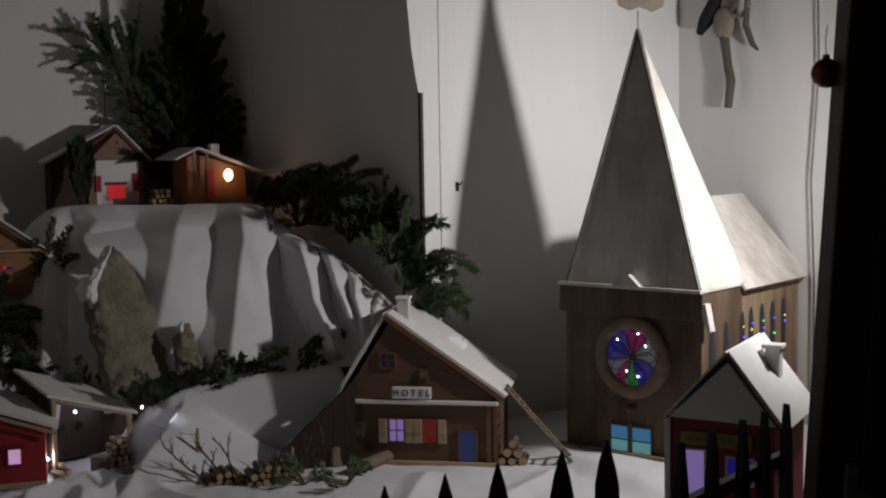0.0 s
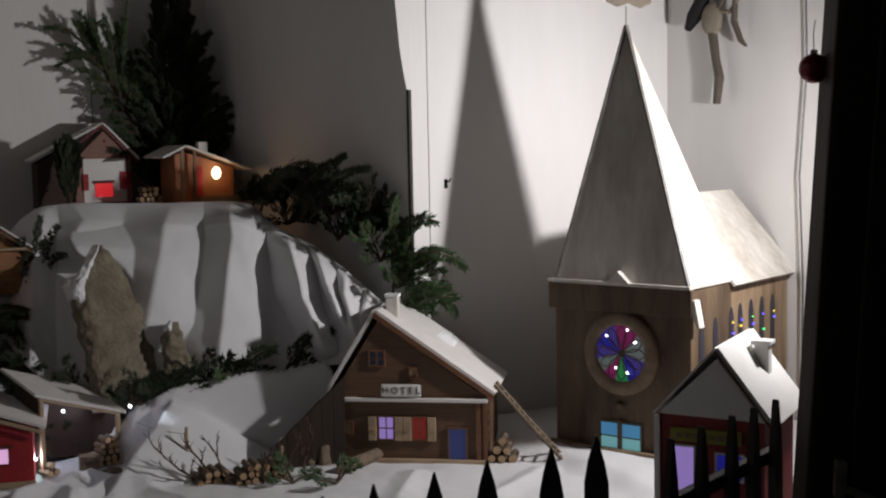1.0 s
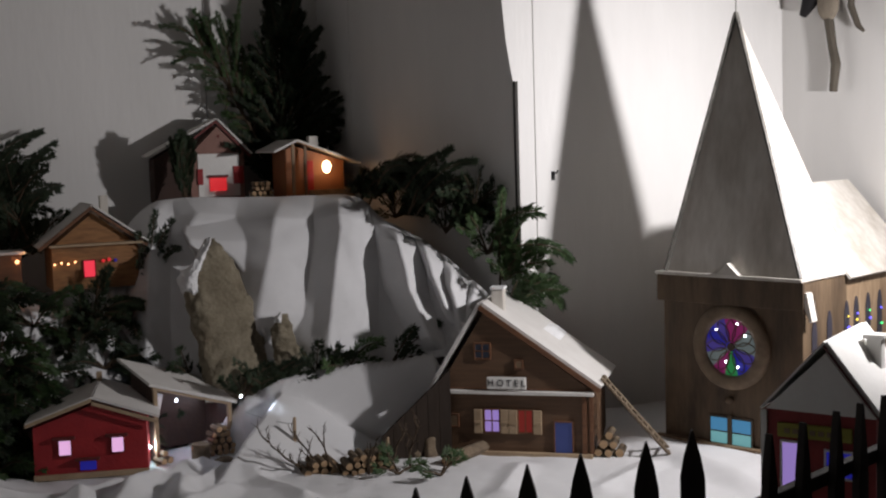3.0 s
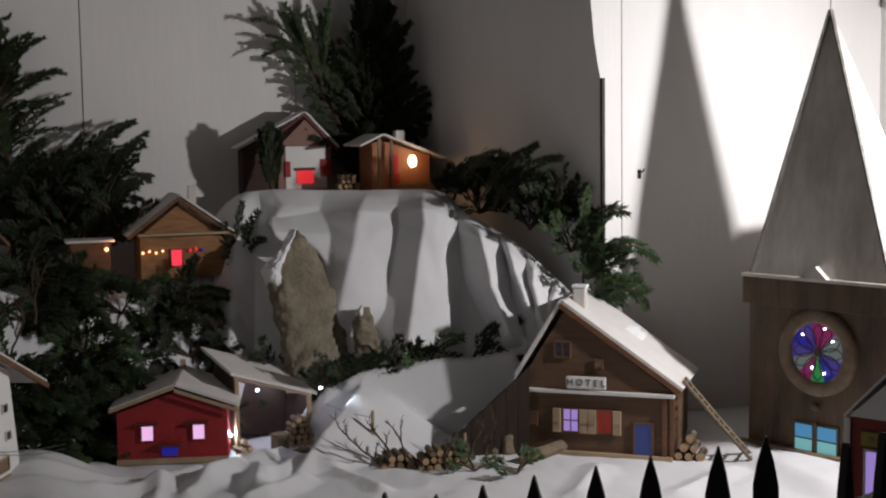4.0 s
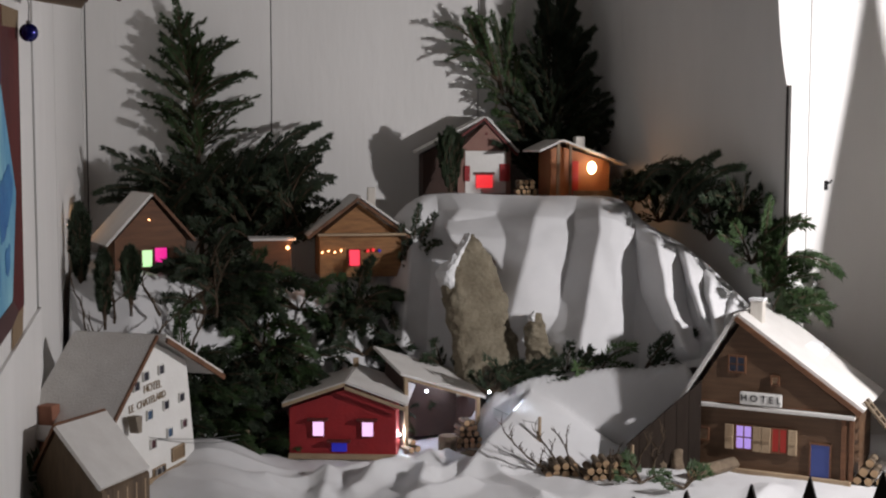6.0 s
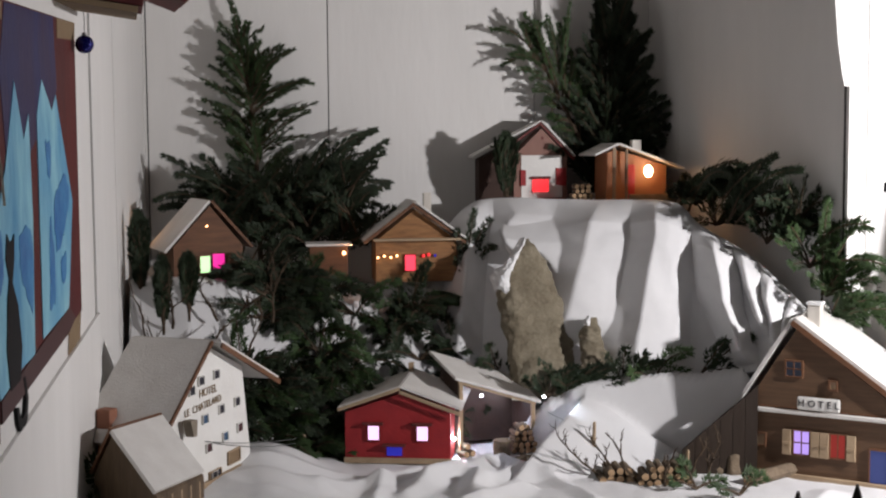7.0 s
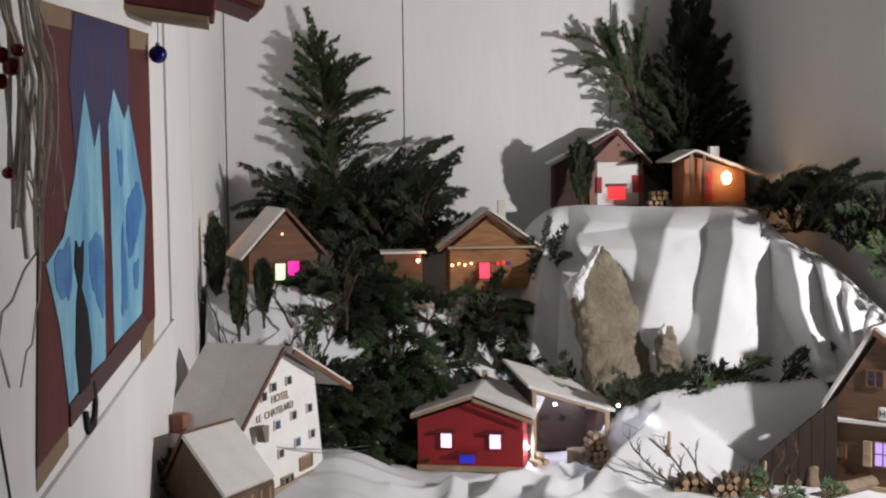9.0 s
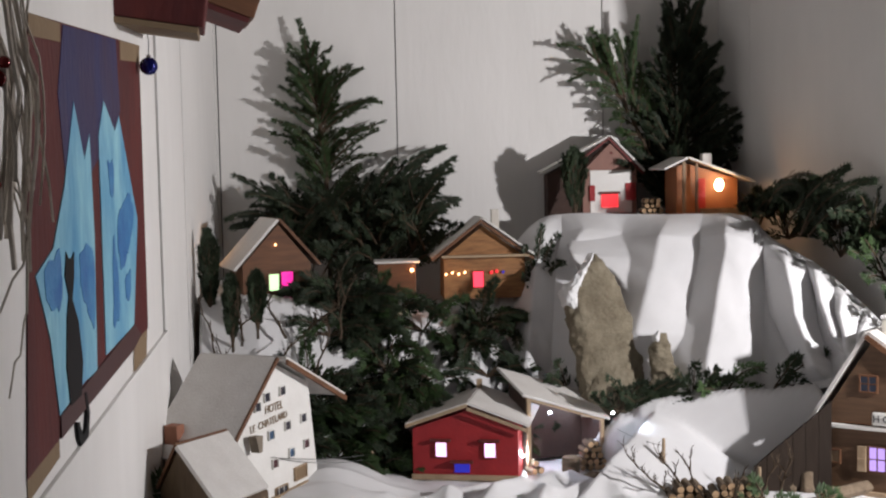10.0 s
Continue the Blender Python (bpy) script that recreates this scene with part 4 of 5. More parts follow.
# ---- greenery ----
class Frond:
    """Collects stems and small scale leaves of one plant."""

    def __init__(self, seed):
        self.rnd = random.Random(seed)
        self.v, self.f = [], []
        self.stem = bmesh.new()

    def leaf(self, p, d, n, length, width):
        side = d.cross(n)
        if side.length < 1e-6:
            return
        side = side.normalized() * width * 0.5
        i = len(self.v)
        m = p + d * length * 0.45 + n * length * 0.06
        self.v += [tuple(p), tuple(m + side), tuple(p + d * length), tuple(m - side)]
        self.f.append((i, i + 1, i + 2, i + 3))

    def spray(self, p, d, n, length, width, droop=0.25, gap=0.0065, leaf=0.0145):
        """A flat spray: a bending stem with side shoots, each set with leaves."""
        r = self.rnd
        p, d, n = Vector(p), Vector(d).normalized(), Vector(n)
        n = (n - d * n.dot(d))
        n = n.normalized() if n.length > 1e-4 else d.orthogonal().normalized()
        steps = max(4, int(length / gap))
        pts, q, step = [p.copy()], p.copy(), length / steps
        for i in range(steps):
            t = i / steps
            d = (d + Vector((0, 0, -droop * step / length * (0.4 + 1.2 * t))) + Vector((r.uniform(-1, 1), r.uniform(-1, 1), r.uniform(-1, 1))) * 0.035).normalized()
            q = q + d * step
            pts.append(q.copy())
            n = (n - d * n.dot(d)).normalized()
            side = d.cross(n)
            for s in (-1, 1):
                if t < 0.08 or r.random() < 0.12:
                    continue
                sl = width * (0.35 + 0.65 * math.sin(math.pi * min(1, 0.15 + 0.8 * (1 - t)))) * (1.05 - t) * r.uniform(0.65, 1.15)
                sd = (side * s * r.uniform(0.35, 0.75) + d * r.uniform(0.8, 1.1) + n * r.uniform(-0.3, 0.3)).normalized()
                sp, k = q.copy(), max(2, int(sl / 0.0072))
                for j in range(k):
                    sd = (sd + Vector((0, 0, -droop * 0.10)) + d * 0.03).normalized()
                    sp = sp + sd * (sl / k)
                    s2 = sd.cross(n).normalized()
                    for e in (-1, 1):
                        self.leaf(sp, (sd * 0.9 + s2 * e * 0.42 + n * r.uniform(-0.35, 0.35)).normalized(), n, leaf * r.uniform(0.7, 1.25) * (1.1 - 0.5 * j / k), leaf * 0.27)
                self.leaf(sp, sd, n, leaf * 1.3, leaf * 0.3)
        tube_bm(pts[::2] + ([pts[-1]] if len(pts) % 2 == 0 else []), [0.0022 * (1 - 0.8 * i / len(pts[::2])) + 0.0004 for i in range(len(pts[::2]) + (1 if len(pts) % 2 == 0 else 0))], 5, self.stem)

    def done(self, name, label, material, category="branch", group=""):
        me = bpy.data.meshes.new("foliage")
        me.from_pydata(self.v, [], self.f)
        me.materials.append(material)
        root = thing(name, pose(0, 0, 0), label, category, group)
        part("stem", self.stem, M_STEM, root)
        ob = new("foliage", me)
        ob.parent = root
        return root


def bough(starts, seed, material, label, name="cypress_bough", droop=0.6, width=0.05, leaf=0.0145):
    """A laid bough: sprays given by their start, way and length."""
    fr = Frond(seed)
    for p, d, l in starts:
        fr.spray(p, d, Vector((fr.rnd.uniform(-0.4, 0.4), -0.7, 0.8)), l, width * fr.rnd.uniform(0.75, 1.2), droop, leaf=leaf)
    return fr.done(name, label, material)


def plume(root, tip, lift=0.25):
    """Start, way and length of a spray that ends near tip: it sets out higher than straight and bends over."""
    p, q = Vector(root), Vector(tip)
    d = (q - p).normalized() + Vector((0, 0, lift))
    return p, d, (q - p).length * 1.04


TY = 2.612
trunk = [Vector((0.130, TY - 0.04, 1.27)), Vector((0.128, TY, 1.45)), Vector((0.115, TY, 1.62)), Vector((0.100, TY, 1.72)), Vector((0.085, TY, 1.80))]


def on_trunk(t):
    s = t * (len(trunk) - 1)
    i = min(int(s), len(trunk) - 2)
    return trunk[i].lerp(trunk[i + 1], s - i)


rr = random.Random(11)
st = [plume(on_trunk(0.80), (0.066, TY, 1.842), 0.75), plume(on_trunk(0.86), (0.080, TY, 1.80), 0.5), plume(on_trunk(0.8), (0.112, TY - 0.01, 1.79), 0.2)]
for s, t, x, z in ((1, 0.70, 0.200, 1.752), (1, 0.66, 0.19, 1.735), (1, 0.60, 0.245, 1.672), (1, 0.55, 0.225, 1.66), (1, 0.50, 0.258, 1.606), (1, 0.45, 0.235, 1.60), (1, 0.42, 0.228, 1.548), (1, 0.34, 0.20, 1.520), (1, 0.30, 0.185, 1.485),
                   (-1, 0.74, 0.055, 1.748), (-1, 0.70, 0.05, 1.715), (-1, 0.62, 0.030, 1.692), (-1, 0.55, 0.010, 1.655), (-1, 0.52, 0.02, 1.63), (-1, 0.46, 0.012, 1.602), (-1, 0.40, 0.045, 1.575), (-1, 0.34, 0.06, 1.53), (-1, 0.30, 0.075, 1.50)):
    a = on_trunk(t - 0.08)
    for j in range(2):
        tip = Vector((x - s * 0.022 * j * rr.uniform(0.4, 1.3), TY + rr.uniform(-0.05, 0.015), z + (0.016 * j - 0.008) * rr.uniform(-1.0, 1.2)))
        st.append(plume(a + Vector((0, 0, rr.uniform(-0.015, 0.015))), tip, 0.22))
for k in range(56):
    a = on_trunk(rr.uniform(0.24, 0.86))
    st.append(plume(a, a + Vector((rr.uniform(-0.055, 0.055), rr.uniform(-0.06, 0.0), rr.uniform(0.01, 0.07))), 0.3))
tall = bough(st, 11, M_LEAF, "tall green cypress bough standing against the white wall", name="cypress_tree", droop=0.5, width=0.013, leaf=0.010)
part("trunk", tube_bm(trunk, [0.006, 0.0055, 0.0045, 0.0035, 0.002], 7), M_STEM, tall)
# broad arching bush behind the two chalets
rr = random.Random(12)
ROOT = Vector((0.17, 2.53, 1.34))
st = []
for tip in ((-0.066, 1.468), (-0.03, 1.462), (0.02, 1.45), (0.05, 1.47), (0.25, 1.515), (0.275, 1.53), (0.30, 1.522), (0.33, 1.50), (0.36, 1.565), (0.40, 1.552), (0.385, 1.465), (0.365, 1.44), (0.34, 1.42), (0.21, 1.49), (0.18, 1.47), (0.10, 1.45)):
    for j in range(5):
        st.append(plume(ROOT + Vector(((tip[0] - 0.17) * rr.uniform(0.0, 0.4), rr.uniform(-0.03, 0.03), rr.uniform(-0.03, 0.05))), (tip[0] + rr.uniform(-0.02, 0.02), 2.53 + rr.uniform(-0.04, 0.04), tip[1] - 0.028 * j), 0.55))
bough(st, 12, M_LEAFD, "broad dark green arching cypress boughs behind the chalets", droop=0.95, width=0.026, leaf=0.012)
st = []
for k in range(110):
    x = rr.uniform(0.03, 0.34)
    st.append(((x, rr.uniform(2.44, 2.54), 1.27 + rr.uniform(0, 0.16)), (rr.uniform(-0.6, 0.6), rr.uniform(-0.5, 0.0), rr.uniform(0.3, 1.0)), rr.uniform(0.07, 0.12)))
bough(st, 13, M_LEAFD, "dense dark green cypress sprays between two chalets", droop=0.8, width=0.036, leaf=0.012)
# dark standing bough behind the cabin, and the feathery spray that leans out of it
rr = random.Random(21)
DY = 2.60
st = [plume((0.93, DY, 1.74), (0.937, DY, 1.875), 0.1), plume((0.93, DY, 1.70), (0.915, DY, 1.82), 0.2), plume((0.94, DY, 1.70), (0.965, DY, 1.80), 0.2)]
for k in range(110):
    t = k / 110
    z = 1.40 + 0.40 * t
    half = 0.135 * (1 - t) ** 0.6 + 0.012
    s = 1 if k % 2 else -1
    st.append(plume((0.925 + s * 0.01, DY - 0.02, z), (0.93 + s * half * rr.uniform(0.55, 1.05), DY - rr.uniform(-0.01, 0.07), z + rr.uniform(0.03, 0.11)), 0.3))
for k in range(50):
    t = rr.uniform(0.0, 0.95)
    a = Vector((0.928, DY - 0.01, 1.41 + 0.37 * t))
    st.append(plume(a, a + Vector((rr.uniform(-0.5, 0.5) * 0.12 * (1 - t), -0.03 - 0.05 * (1 - t), rr.uniform(0.03, 0.09))), 0.25))
dark = bough(st, 21, M_LEAFD, "large dark cypress bough standing behind the cabin", name="cypress_tree", droop=0.4, width=0.024, leaf=0.012)
part("trunk", tube_bm([(0.92, DY - 0.03, 1.39), (0.925, DY, 1.60), (0.932, DY, 1.80)], [0.007, 0.005, 0.002], 7), M_STEM, dark)
SY = 2.585
arm = [Vector((0.875, SY, 1.50)), Vector((0.825, SY, 1.60)), Vector((0.78, SY, 1.69)), Vector((0.735, SY, 1.755)), Vector((0.695, SY, 1.785))]
st = [(arm[0], (-0.5, 0, 0.9), 0.10), plume(arm[3], (0.655, SY, 1.785), 0.5), plume(arm[2], (0.685, SY, 1.760), 0.3)]
for root, tip in (((0.80, 1.60), (0.752, 1.83)), ((0.78, 1.64), (0.725, 1.80)), ((0.755, 1.69), (0.70, 1.815)), ((0.79, 1.62), (0.79, 1.80)), ((0.80, 1.58), (0.805, 1.735)), ((0.72, 1.74), (0.685, 1.80)), ((0.755, 1.69), (0.69, 1.742)),
                  ((0.77, 1.66), (0.70, 1.70)), ((0.79, 1.62), (0.728, 1.665)), ((0.80, 1.60), (0.742, 1.628)), ((0.82, 1.57), (0.757, 1.595)), ((0.83, 1.55), (0.765, 1.565)), ((0.74, 1.71), (0.665, 1.735)), ((0.83, 1.55), (0.82, 1.69)), ((0.85, 1.52), (0.80, 1.54))):
    for j in range(3):
        f = (0.0, 0.35, 0.55)[j]
        st.append(plume((root[0] + 0.025 + (tip[0] - root[0]) * f, SY, root[1] + (tip[1] - root[1]) * f), (tip[0] + 0.030 - 0.012 * j * rr.uniform(-1.2, 1.0), SY - rr.uniform(0.0, 0.02), tip[1] - 0.020 * j * rr.uniform(-0.3, 1.2)), 0.3))
lean = bough(st, 22, M_LEAF, "feathery green cypress spray leaning from the dark bough", droop=0.8, width=0.012, leaf=0.010)
part("trunk", tube_bm(arm, [0.005, 0.004, 0.0035, 0.003, 0.002], 6), M_STEM, lean)


def shrub(base, height, half, seed, label, material=None, count=60):
    """A little upright shrub: a dense column of short rising sprays."""
    r = random.Random(seed)
    b = Vector(base)
    st = []
    for k in range(count):
        t = k / count
        a = k * 2.4
        w = half * (0.55 + 0.45 * math.sin(math.pi * min(1.0, t * 1.15))) * (1.0 if t < 0.7 else 1 - (t - 0.7) * 1.6)
        st.append((b + Vector((0, 0, height * 0.82 * t)), (math.cos(a) * w * 14, math.sin(a) * w * 11, 1.0), w * 1.25 + 0.022))
    ob = bough(st, seed, material or M_LEAFD, label, name="cypress_tree", droop=-0.4, width=0.012, leaf=0.009)
    part("trunk", tube_bm([b - Vector((0, 0, 0.01)), b + Vector((0, 0, height * 0.8))], [0.003, 0.0015], 6), M_STEM, ob)
    return ob


shrub((0.664, 2.488, 1.403), 0.140, 0.036, 31, "little dense green tree beside the hill house")
shrub((-0.090, 2.135, 1.255), 0.150, 0.026, 41, "dark narrow shrub in front of the brown chalet")
shrub((0.000, 2.085, 1.222), 0.100, 0.022, 42, "dark narrow shrub in front of the brown chalet")
shrub((-0.045, 2.075, 1.20), 0.120, 0.022, 43, "dark narrow shrub beside the white board wall")
# a thin arching sprig at the end of the hill, beside the middle chalet
bough([plume((0.555, 2.36, 1.25), t, 0.5) for t in ((0.60, 2.34, 1.37), (0.575, 2.34, 1.385), (0.53, 2.33, 1.35), (0.61, 2.33, 1.33), (0.62, 2.32, 1.28), (0.53, 2.33, 1.30))], 44, M_LEAFD, "thin dark drooping sprig beside the middle chalet", droop=1.3, width=0.020, leaf=0.010)
# down the right flank of the hill
FLANK = [(1.02, 2.36, 1.41), (1.08, 2.30, 1.42), (1.10, 2.25, 1.39), (1.135, 2.20, 1.38), (1.06, 2.26, 1.36), (1.12, 2.14, 1.33), (1.15, 2.10, 1.34), (1.17, 2.05, 1.29), (1.18, 2.00, 1.24), (1.17, 1.97, 1.19), (1.16, 2.08, 1.38), (1.03, 2.30, 1.40)]
for k, p in enumerate(FLANK):
    rr = random.Random(60 + k)
    st = []
    for j in range(12):
        a = rr.uniform(-2.6, 0.6)
        st.append((p, (math.cos(a) * 0.6, -0.35 * abs(math.sin(a)) - 0.12, rr.uniform(0.2, 0.9)), rr.uniform(0.06, 0.125)))
    bough(st, 60 + k, M_LEAF if k in (8, 9, 7) else M_LEAFD, "dark cypress spray on the flank of the snowy hill", droop=0.8, width=0.034, leaf=0.012)
bough([((1.17, 2.0, 1.30), (0.55, -0.55, 0.25), 0.15), ((1.17, 2.0, 1.25), (0.6, -0.6, 0.0), 0.14), ((1.16, 1.99, 1.20), (0.5, -0.6, -0.1), 0.12), ((1.16, 2.02, 1.33), (0.3, -0.5, 0.5), 0.13)], 90, M_LEAF,
      "green cypress spray hanging over the hotel roof", droop=1.1, width=0.04)
bough([plume((1.00, 2.26, 1.39), (1.005, 2.10, 1.495), 0.5), plume((1.00, 2.26, 1.39), (1.04, 2.10, 1.50), 0.6), plume((1.03, 2.20, 1.38), (1.09, 2.09, 1.49), 0.6), plume((1.05, 2.17, 1.37), (1.165, 2.07, 1.47), 0.9), plume((1.06, 2.15, 1.37), (1.15, 2.06, 1.42), 0.9),
       plume((1.05, 2.17, 1.37), (1.12, 2.07, 1.48), 0.7), plume((0.99, 2.28, 1.40), (1.02, 2.14, 1.45), 0.5)], 91, M_LEAFD, "dark arching cypress spray above the flank of the hill", droop=1.2, width=0.032, leaf=0.012)
bough([plume((1.175, 2.01, 1.22), (1.188, 1.985, 1.445), 0.1), plume((1.175, 2.01, 1.26), (1.165, 1.985, 1.41), 0.1), plume((1.175, 2.01, 1.24), (1.20, 1.965, 1.38), 0.1)], 92, M_LEAF, "upright green cypress shoot at the edge of the alcove", droop=0.2, width=0.022, leaf=0.011)
# thicket on the slope below the terrace
rr = random.Random(7)
k = 0
while k < 84:
    x, y = rr.uniform(-0.07, 0.60), rr.uniform(2.02, 2.34)
    lo = 2.0 + 0.45 * max(0.0, min(x, 0.52))
    if not lo + 0.005 < y < lo + (0.20 if x < 0.30 else 0.145) or (x < 0.13 and y > lo + 0.085):
        continue
    z = ground(x, y)
    st = []
    for j in range(7):
        a = rr.uniform(0, math.tau)
        st.append(((x, y, z + 0.004), (math.cos(a) * 0.9, -0.45 + 0.35 * math.sin(a), rr.uniform(0.1, 1.0)), rr.uniform(0.05, 0.115)))
    bough(st, 100 + k, M_LEAF if k % 3 == 0 else M_LEAFD, "dark green cypress spray stuck into the snowy slope", droop=1.1, width=0.026, leaf=0.012)
    k += 1
# round the foot of the stone
for k, (x, y, z) in enumerate(((0.665, 2.085, 1.05), (0.705, 2.08, 1.055), (0.812, 2.09, 1.065), (0.60, 2.22, 1.06))):
    rr = random.Random(170 + k)
    bough([((x, y, z), (rr.uniform(-0.8, 0.8), -0.3, rr.uniform(0.4, 1.0)), rr.uniform(0.06, 0.10)) for j in range(6)], 170 + k, M_LEAFD, "green cypress spray at the foot of the stone", droop=0.7, width=0.022, leaf=0.012)
bough([((0.858, 2.05, 1.075), (0.35, -0.2, 1.0), 0.10), ((0.858, 2.05, 1.075), (0.8, -0.2, 0.7), 0.08), ((0.858, 2.05, 1.075), (-0.4, -0.2, 0.6), 0.06)], 180, M_LEAF, "small drooping green sprig on the snow bank", droop=1.4, width=0.028, leaf=0.012)
bough([((0.945, 2.03, 1.09), (0.7, -0.1, 0.8), 0.12), ((0.945, 2.03, 1.09), (0.5, -0.2, 0.9), 0.08), ((0.945, 2.03, 1.09), (0.9, -0.1, 0.4), 0.07)], 181, M_LEAFD, "small dark leaning sprig on the snow bank", droop=0.3, width=0.026, leaf=0.012)
for k, (x, y) in enumerate(((0.845, 1.765), (0.905, 1.72))):
    rr = random.Random(190 + k)
    bough([((x, y, 0.95), (rr.uniform(-1, 1), rr.uniform(-0.6, 0.2), rr.uniform(0.2, 0.6)), rr.uniform(0.035, 0.055)) for j in range(3)], 190 + k, M_LEAF, "green cypress tuft among the firewood", droop=0.5, width=0.026, leaf=0.012)
bough([((-0.085, 1.53, 1.02), (-0.2, -0.5, 0.6), 0.06), ((-0.08, 1.50, 1.02), (0.3, -0.5, 0.4), 0.06), ((-0.09, 1.55, 1.03), (-0.2, -0.2, 0.8), 0.07)], 199, M_LEAF, "green tuft beside the low wing of the white hotel", droop=0.5, width=0.026, leaf=0.012)


def twig(base, way, length, seed, label="bare thorny brown twig stuck into the snow"):
    r = random.Random(seed)
    bm = bmesh.new()

    def grow(p, d, l, rad, depth):
        pts = [p.copy()]
        n = 6
        for i in range(n):
            d = (d + Vector((r.uniform(-1, 1), r.uniform(-1, 1), r.uniform(-0.6, 0.9))) * 0.34).normalized()
            p = p + d * (l / n)
            pts.append(p.copy())
            if depth and r.random() < 0.75:
                s = (d + Vector((r.uniform(-1, 1), r.uniform(-1, 1), r.uniform(-0.3, 1))) * 0.9).normalized()
                grow(p.copy(), s, l * r.uniform(0.25, 0.5), rad * 0.6, depth - 1)
        tube_bm(pts, [rad * (1 - 0.75 * i / n) for i in range(n + 1)], 5, bm)

    grow(Vector((0, 0, 0)), Vector(way).normalized(), length * 0.82, 0.0030, 2)
    ob = finish(bm, "bare_twig", M_STEM)
    ob.matrix_basis = pose(*base)
    return tagged(ob, label, "twig")


for k, (b, w, l) in enumerate((((0.705, 1.86, 0.95), (-0.5, 0.1, 0.8), 0.11), ((0.73, 1.85, 0.95), (-0.2, 0.2, 1.0), 0.10), ((0.76, 1.82, 0.95), (-0.7, 0.0, 0.5), 0.10), ((0.88, 1.79, 0.95), (0.2, 0.1, 1.0), 0.09),
                               ((0.84, 1.80, 0.95), (0.6, 0.0, 0.5), 0.08), ((0.80, 1.79, 0.95), (0.1, -0.2, 0.8), 0.07), ((-0.06, 2.06, 1.15), (-0.2, -0.2, 1.0), 0.12), ((0.02, 2.05, 1.14), (0.3, -0.2, 0.9), 0.10), ((0.10, 2.08, 1.14), (0.5, -0.2, 0.7), 0.11), ((-0.03, 2.09, 1.20), (0.4, -0.2, 0.8), 0.11), ((0.05, 2.10, 1.21), (-0.4, -0.2, 0.8), 0.11), ((0.09, 2.12, 1.22), (0.3, -0.3, 0.9), 0.10), ((-0.08, 2.04, 1.12), (0.3, -0.4, 0.8), 0.10), ((0.15, 2.13, 1.20), (0.1, -0.3, 0.9), 0.12))):
    twig(b, w, l, 300 + k)


# ---- stones ----
def slab_stone(m, rows, thick, seed, label, snow=None):
    """An upright split stone: rows of (height, left edge, right edge), a rounded thick section, and a crust of snow along its left shoulder."""
    off = Vector((seed * 3.1, seed, 0))

    def edge(z):
        for a, b in zip(rows, rows[1:]):
            if z <= b[0]:
                t = (z - a[0]) / (b[0] - a[0])
                return a[1] + (b[1] - a[1]) * t, a[2] + (b[2] - a[2]) * t
        return rows[-1][1:]

    def at(a, t, grow=0.0):
        z = rows[-1][0] * t
        xl, xr = edge(z)
        c, s = math.cos(a), math.sin(a)
        half = (xr - xl) / 2 + grow
        x = (xl + xr) / 2 + math.copysign(abs(c) ** 0.55, c) * half
        y = math.copysign(abs(s) ** 0.8, s) * (thick * (1 - 0.45 * t) + grow) * min(1.0, half / 0.02)
        p = Vector((x, y, z + grow * t))
        k = 0.008 * noise.fractal(p * 22 + off, 1.0, 2.0, 4) + 0.004 * noise.fractal(p * 90 + off, 1.0, 2.0, 3)
        return p + Vector((c, s, 0.3)) * k

    def skin(angles, heights, grow, closed):
        bm = bmesh.new()
        grid = [[bm.verts.new(at(a, t, grow(a, t))) for a in angles] for t in heights]
        n = len(angles)
        for r0, r1 in zip(grid, grid[1:]):
            for i in range(n if closed else n - 1):
                bm.faces.new((r0[i], r0[(i + 1) % n], r1[(i + 1) % n], r1[i]))
        if closed:
            bm.faces.new(grid[-1])
        return bm

    root = thing("standing_stone", m, label, "stone")
    part("body", skin([i * math.tau / 56 for i in range(56)], [i / 60 for i in range(61)], lambda a, t: 0.0, True), M_ROCK, root, smooth=True)
    if snow:
        lo, a0, a1 = snow
        def crust(a, t):
            k = min(1.0, (t - lo) / 0.05, (1.02 - t) / 0.03) * min(1.0, (a - a0) / 0.25, (a1 - a) / 0.25)
            ragged = noise.fractal(Vector((a * 2.2, t * 11, seed)), 1.0, 2.0, 3)
            return 0.0062 * min(1.0, 1.6 * k) * (1 + 0.5 * ragged) - 0.003 + (0.004 * ragged if k < 0.5 else 0.0)

        part("snow", skin([a0 + (a1 - a0) * i / 40 for i in range(41)], [lo + (1.0 - lo) * i / 40 for i in range(41)], crust, False), M_SNOW, root, "crust of white cotton snow", smooth=True)
    return root


slab_stone(pose(0.676, 2.165, 1.03, -13, 0, 6), [(0.0, -0.062, 0.075), (0.12, -0.068, 0.066), (0.17, -0.076, 0.058), (0.24, -0.078, 0.032), (0.285, -0.046, 0.016), (0.318, -0.018, -0.004)], 0.034, 3,
           "tall grey-brown standing stone with snow on its shoulder", (0.66, math.pi * 0.70, math.pi * 1.36))
slab_stone(pose(0.760, 2.118, 1.045, -8, 2, -10), [(0.0, -0.022, 0.030), (0.07, -0.025, 0.027), (0.12, -0.022, 0.014), (0.148, -0.010, 0.002)], 0.018, 5, "small narrow brown stone with a snowy tip", (0.88, math.pi * 0.9, math.pi * 1.5))


